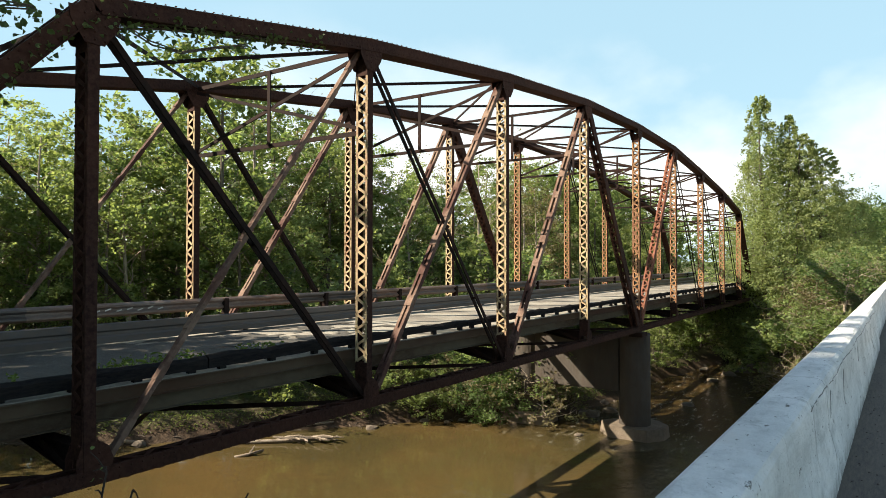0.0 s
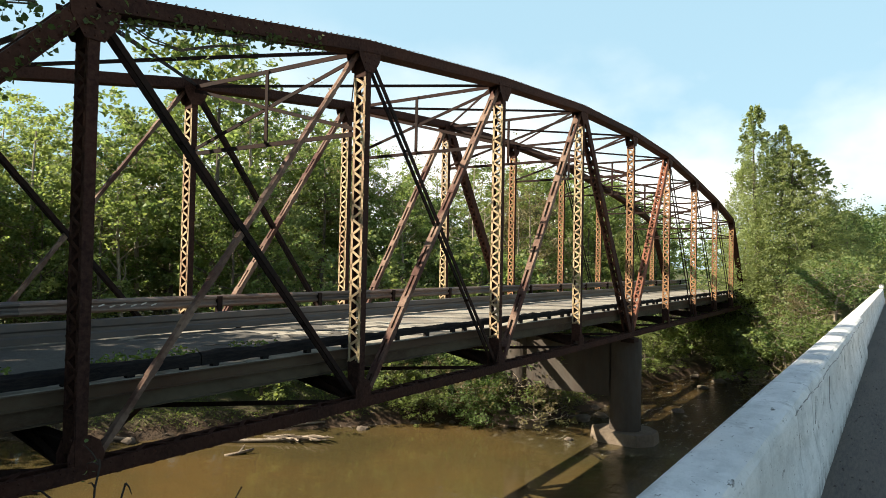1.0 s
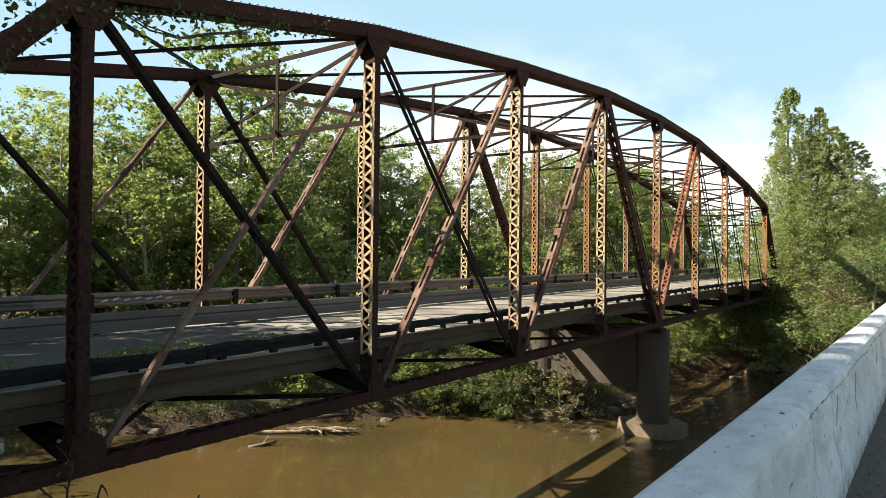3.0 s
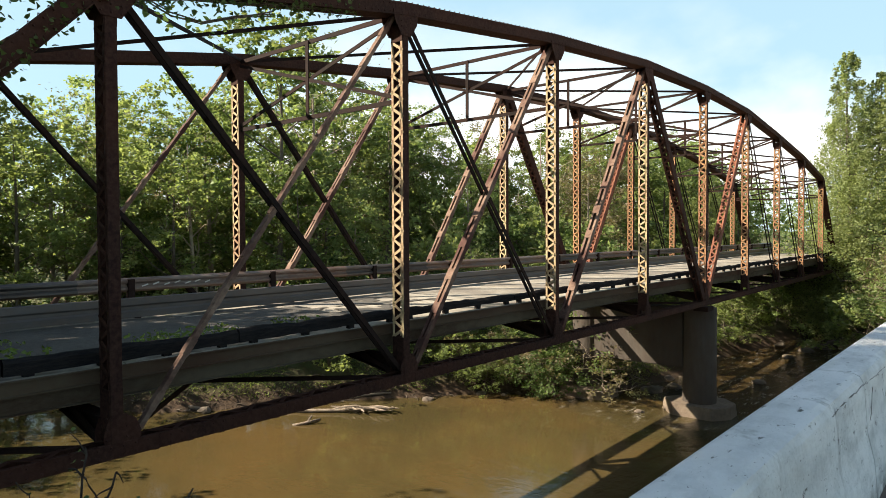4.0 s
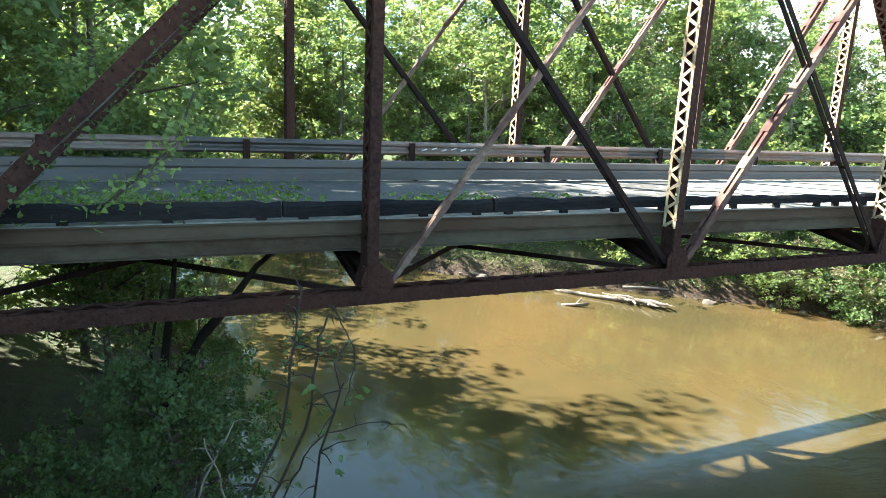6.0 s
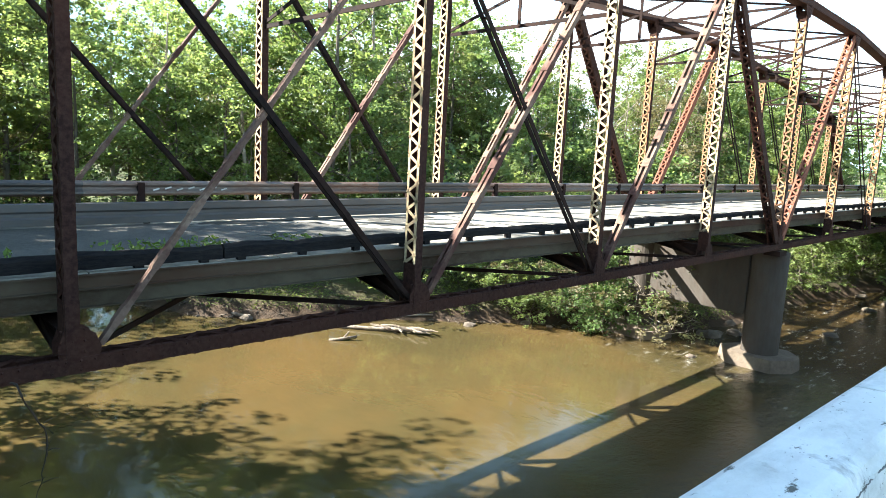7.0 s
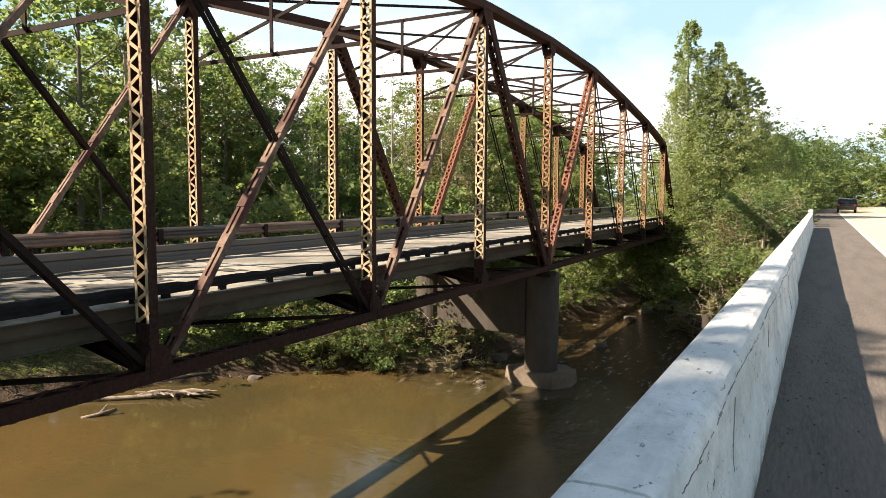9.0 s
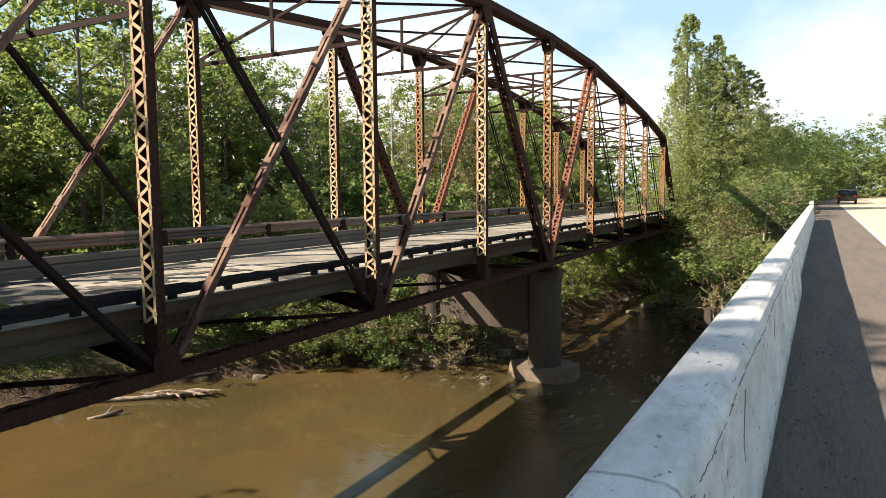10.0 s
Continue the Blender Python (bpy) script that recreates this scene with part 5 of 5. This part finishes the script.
def twig(pts, r0, label, seed=1, spurs=9, leaves=0, mat=None):
    """A crooked stem with short side shoots, bare or with a few small leaves."""
    ob = thing("twig", label, "twig", pts[0])
    o = Vector(pts[0])
    r = np.random.default_rng(seed)
    ends, path = [], []
    for a, b in zip(pts, pts[1:]):
        a, b = Vector(a) - o, Vector(b) - o
        path += [a.lerp(b, t) + Vector(r.normal(size=3)) * 0.018 * (t > 0) for t in (0, 0.33, 0.67)]
    path.append(Vector(pts[-1]) - o)
    n = len(path)
    s = Shape().tube(path, [r0 * (1 - 0.6 * k / (n - 1)) for k in range(n)], 5)
    for k in range(spurs):
        i = int(r.integers(n // 3, n))
        d = Vector(r.normal(size=3) * [0.3, 1, 0.7]).normalized() * r.uniform(0.05, 0.24)
        s.tube([path[i], path[i] + d * 0.5 + Vector((0, 0, 0.02)), path[i] + d], [r0 * 0.45, r0 * 0.3, r0 * 0.15], 4)
        ends.append(path[i] + d)
    part("stem", s, mat or TWIG, ob, smooth=True)
    if leaves:
        c = np.array([ends[k % len(ends)] for k in range(leaves)]) + r.normal(size=(leaves, 3)) * 0.05
        part("leaf", leaf_mesh("leaf", c, 0.055, LEAF_DARK, 0.3, 0.7, r, True), LEAF_DARK, ob, kind="stuff")


twig([(-9.0, 7.78, -1.3), (-8.52, 7.8, -1.32), (-8.5, 7.93, -1.62), (-8.5, 8.02, -1.85), (-8.5, 8.0, -2.1), (-8.5, 7.96, -2.35), (-8.5, 7.88, -2.6)], 0.013, "thin hanging vine stem below the chord", 2, 12)
twig([(-9.0, 7.2, -1.3), (-8.55, 7.2, -1.34), (-8.5, 7.24, -1.6), (-8.5, 7.14, -1.85), (-8.5, 7.2, -2.05)], 0.009, "thin hanging vine with small leaves below the chord", 3, 14, 60)
twig([(-8.9, 6.7, -5.0), (-8.6, 7.2, -3.6), (-8.5, 7.45, -3.1), (-8.5, 7.65, -2.95), (-8.5, 8.26, -2.9), (-8.45, 8.75, -2.98)], 0.016, "thin bare arching twig", 4, 12)
# Slender shoots that stand up from the near bank.
for x, y, top in ((-6.8, 3.6, [(-6.0, 5.9, -3.0), (-5.6, 6.5, -1.3), (-5.52, 6.55, -0.65), (-5.5, 6.64, -0.06)]),
                  (-6.7, 3.5, [(-5.9, 6.0, -3.0), (-5.6, 6.7, -1.3), (-5.5, 6.78, -0.6), (-5.5, 6.86, -0.26)]),
                  (-5.2, 3.4, [(-4.2, 5.6, -2.6), (-3.7, 6.3, -0.9), (-3.61, 6.4, -0.2), (-3.6, 6.47, 0.2)])):
    twig([(x, y, ground_z(x, y) - 0.05)] + top, 0.02 if x < -6 else 0.012, "slender bare shoot with a few small leaves", int(-x * 10), 16, 26)
twig([(-8.5, 5.7, -4.2), (-8.3, 6.05, -3.2), (-8.2, 6.4, -2.45)], 0.02, "pale bare stick in the bush", 6, 4, 0, PALEBARK)
twig([(-8.4, 6.3, -3.6), (-8.25, 6.17, -3.0), (-8.2, 6.05, -2.6)], 0.014, "pale bare stick in the bush", 7, 3, 0, PALEBARK)


# ---- driftwood, stones ----
def log(name, pts, r0, label, mat=None):
    ob = thing(name, label, "driftwood", pts[0], "driftwood in the river")
    o = Vector(pts[0])
    n = len(pts)
    part("trunk", Shape().tube([Vector(p) - o for p in pts], [r0 * (1 - 0.55 * k / (n - 1)) for k in range(n)], 8), mat or DRIFT, ob, smooth=True)
    return ob, o


W = WATER_Z
ob, o = log("log", [(-24.0, 22.0, W + 0.02), (-22.9, 22.7, W + 0.07), (-21.7, 23.7, W + 0.10), (-20.4, 24.8, W + 0.13)], 0.12, "long bleached log lying in shallow water")
for k in range(24):
    p = Vector((-22.0 + 0.07 * k + rng.normal() * 0.12, 23.5 + 0.065 * k + rng.normal() * 0.1, W + 0.1)) - o
    a = rng.uniform(-0.5, 0.9)
    d = Vector((math.cos(a), math.sin(a), 0)) * rng.uniform(0.3, 0.8)
    b = Vector((0, 0, rng.uniform(0.02, 0.14)))
    part("branch", Shape().tube([p - d, p + b, p + d * 0.9 + b * 1.5], [0.03, 0.055, 0.015], 5), DRIFT if k % 3 else BARK, ob)
ob, o = log("log", [(-22.0, 21.0, W - 0.05), (-21.7, 21.3, W + 0.05), (-21.35, 21.9, W + 0.17)], 0.1, "short bleached snag poking from the water")
part("branch", Shape().tube([Vector((0.35, 0.4, 0.1)), Vector((0.2, 0.75, 0.26)), Vector((0.05, 0.95, 0.3))], [0.06, 0.045, 0.015], 5), DRIFT, ob)
ob, o = log("log", [(-28.0, 19.1, W + 0.08), (-27.3, 19.5, W + 0.14), (-26.6, 19.8, W + 0.12)], 0.14, "bleached stump stranded at the bank")
part("branch", Shape().tube([Vector((0.3, 0.4, 0.1)), Vector((0.2, 0.4, 0.5)), Vector((0.35, 0.5, 0.8))], [0.09, 0.06, 0.02], 5), DRIFT, ob)
log("log", [(-23.3, 25.2, W + 0.1), (-22.7, 26.0, W + 0.2), (-22.1, 26.8, W + 0.22)], 0.08, "grey log along the bank", PALEBARK)


def stone(x, y, z, r0, label="pale worn stone at the waterline"):
    bm = bmesh.new()
    bmesh.ops.create_icosphere(bm, subdivisions=2, radius=1)
    for v in bm.verts:
        v.co *= 1 + 0.35 * noise.noise(v.co * 1.3 + Vector((x, y, 0)))
        v.co.z *= 0.5
        v.co *= r0
    me = bpy.data.meshes.new("stone")
    bm.to_mesh(me)
    bm.free()
    me.materials.append(ROCK)
    ob = new("stone", me)
    ob.location = (x, y, z)
    tagged(ob, label, "stone", "stones along the bank")


for k in range(30):
    (bx, by), (nx, ny) = along([(-36, 14.5), (-27.5, 18.5), (-23.5, 24.5), (-18.5, 30.5), (-14.5, 33.5), (-13.2, 38), (-12.8, 47), (-11, 58)], (k + rng.uniform(0, 1)) / 30)
    stone(bx + rng.normal() * 0.4, by + rng.normal() * 0.4, W + rng.uniform(-0.05, 0.12), rng.uniform(0.1, 0.34))
for x, y, r0 in ((-9.5, 52.5, 0.5), (-8.8, 54.5, 0.6), (-9.9, 49.5, 0.35), (-8.6, 57.0, 0.55), (-9.4, 41.0, 0.35), (-13.0, 35.8, 0.55), (-12.4, 37.2, 0.4), (-11.9, 31.8, 0.2)):
    stone(x, y, W + 0.02, r0, "pale stone in the riffle")


def bank_debris():
    """Sticks and rotten wood washed up along the waterline."""
    r = np.random.default_rng(77)
    s = Shape()
    for k in range(170):
        (bx, by), (nx, ny) = along([(-36, 14.5), (-27.5, 18.5), (-23.5, 24.5), (-18.5, 30.5), (-14.5, 33.5), (-13.2, 38)], r.uniform(0.02, 0.98))
        o = abs(r.normal()) * 0.9 - 0.2
        x, y = bx - nx * o, by - ny * o
        z = max(W, ground_z(x, y)) + 0.04
        a, n = r.uniform(0, 6.28), r.uniform(0.12, 0.6)
        d = Vector((math.cos(a), math.sin(a), r.uniform(-0.1, 0.35))) * n
        c = Vector((x, y, z))
        w = r.uniform(0.01, 0.035)
        s.tube([c - d * 0.5, c + Vector((0, 0, 0.03)), c + d * 0.6], [w, w, w * 0.4], 4)
    tagged(new("bank_debris", s.mesh("bank_debris", BARK)), "sticks and rotten wood washed up on the mud", "debris", kind="stuff")


bank_debris()
pile = thing("timber_pile", "old grey timber pile standing in the river", "post", (-4.6, 43.2, -6.6))
part("post", bevelled(Shape().box(-0.19, 0.19, -0.19, 0.19, -0.8, 2.1), "post", CONCRETE, 0.03), CONCRETE, pile)

# ---- far end of the road ----
sign = thing("road_sign", "white sign board on a post at the parapet end", "sign", (-0.15, 48.0, -0.15))
part("post", Shape().box(-0.03, 0.03, -0.03, 0.03, -0.4, 1.15), GALV, sign)
part("board", bevelled(Shape().box(-0.11, 0.11, -0.05, -0.03, 0.9, 1.1), "board", WHITE, 0.008, 1), WHITE, sign)
end_rail = thing("end_rail", "weathered guardrail leading off the parapet end", "guardrail")
for k in range(6):
    a = 50.0 + 3.8 * k
    s = extrude_y([(x - 1.0, 0.4 + z) for x, z in W_BEAM], 0, 3.85, "rail_beam", GALV)
    p = part("rail_beam", s, GALV, end_rail)
    p.location = (road_middle(a) + 0.1, a, 0)
    q = part("post", Shape().box(-1.16, -1.02, 1.8, 1.95, -0.6, 0.72), DARKSTEEL, end_rail)
    q.location = (road_middle(a) + 0.1, a, 0)
right_rail = thing("roadside_rail", "guardrail on the other side of the road", "guardrail")
for k in range(6):
    a = 74 + 3.8 * k
    p = part("rail_beam", extrude_y([(10.3 - x, 0.4 + z) for x, z in W_BEAM], 0, 3.85, "rail_beam", GALV), GALV, right_rail)
    p.location = (road_middle(a) + 0.9, a, 0)
    q = part("post", Shape().box(10.3, 10.42, 1.8, 1.95, -0.5, 0.72), DARKSTEEL, right_rail)
    q.location = (road_middle(a) + 0.9, a, 0)


def car(x, y, turn):
    ob = thing("car", "small black car driving away on the road", "car", (x, y, 0.0))
    ob.rotation_euler = (0, 0, turn)
    side = [(-2.1, 0.32), (-2.12, 0.85), (-1.95, 1.0), (-1.6, 1.45), (-0.2, 1.5), (0.75, 1.02), (1.95, 0.88), (2.15, 0.6), (2.1, 0.32)]
    part("body", bevelled(Shape().plate(side, -0.85, 0.85), "body", BLACK, 0.07, 2), BLACK, ob)
    part("rear_window", Shape().add([(-0.62, -1.97, 1.03), (0.62, -1.97, 1.03), (0.55, -1.66, 1.42), (-0.55, -1.66, 1.42)], [(0, 1, 2, 3)]), CARGLASS, ob)
    for sx in (-1, 1):
        part("tail_lamp", bevelled(Shape().box(sx * 0.72 - 0.1, sx * 0.72 + 0.1, -2.16, -2.1, 0.75, 0.92), "tail_lamp", TAIL, 0.01, 1), TAIL, ob, "red tail lamp")
        for yy in (-1.3, 1.35):
            pts = [(yy + 0.33 * math.cos(a), 0.33 + 0.33 * math.sin(a)) for a in np.linspace(0, 2 * math.pi, 19)[:-1]]
            part("wheel", Shape().plate(pts, sx * 0.78 - 0.1, sx * 0.78 + 0.1), KERB, ob)


car(3.5, 90.0, -0.04)
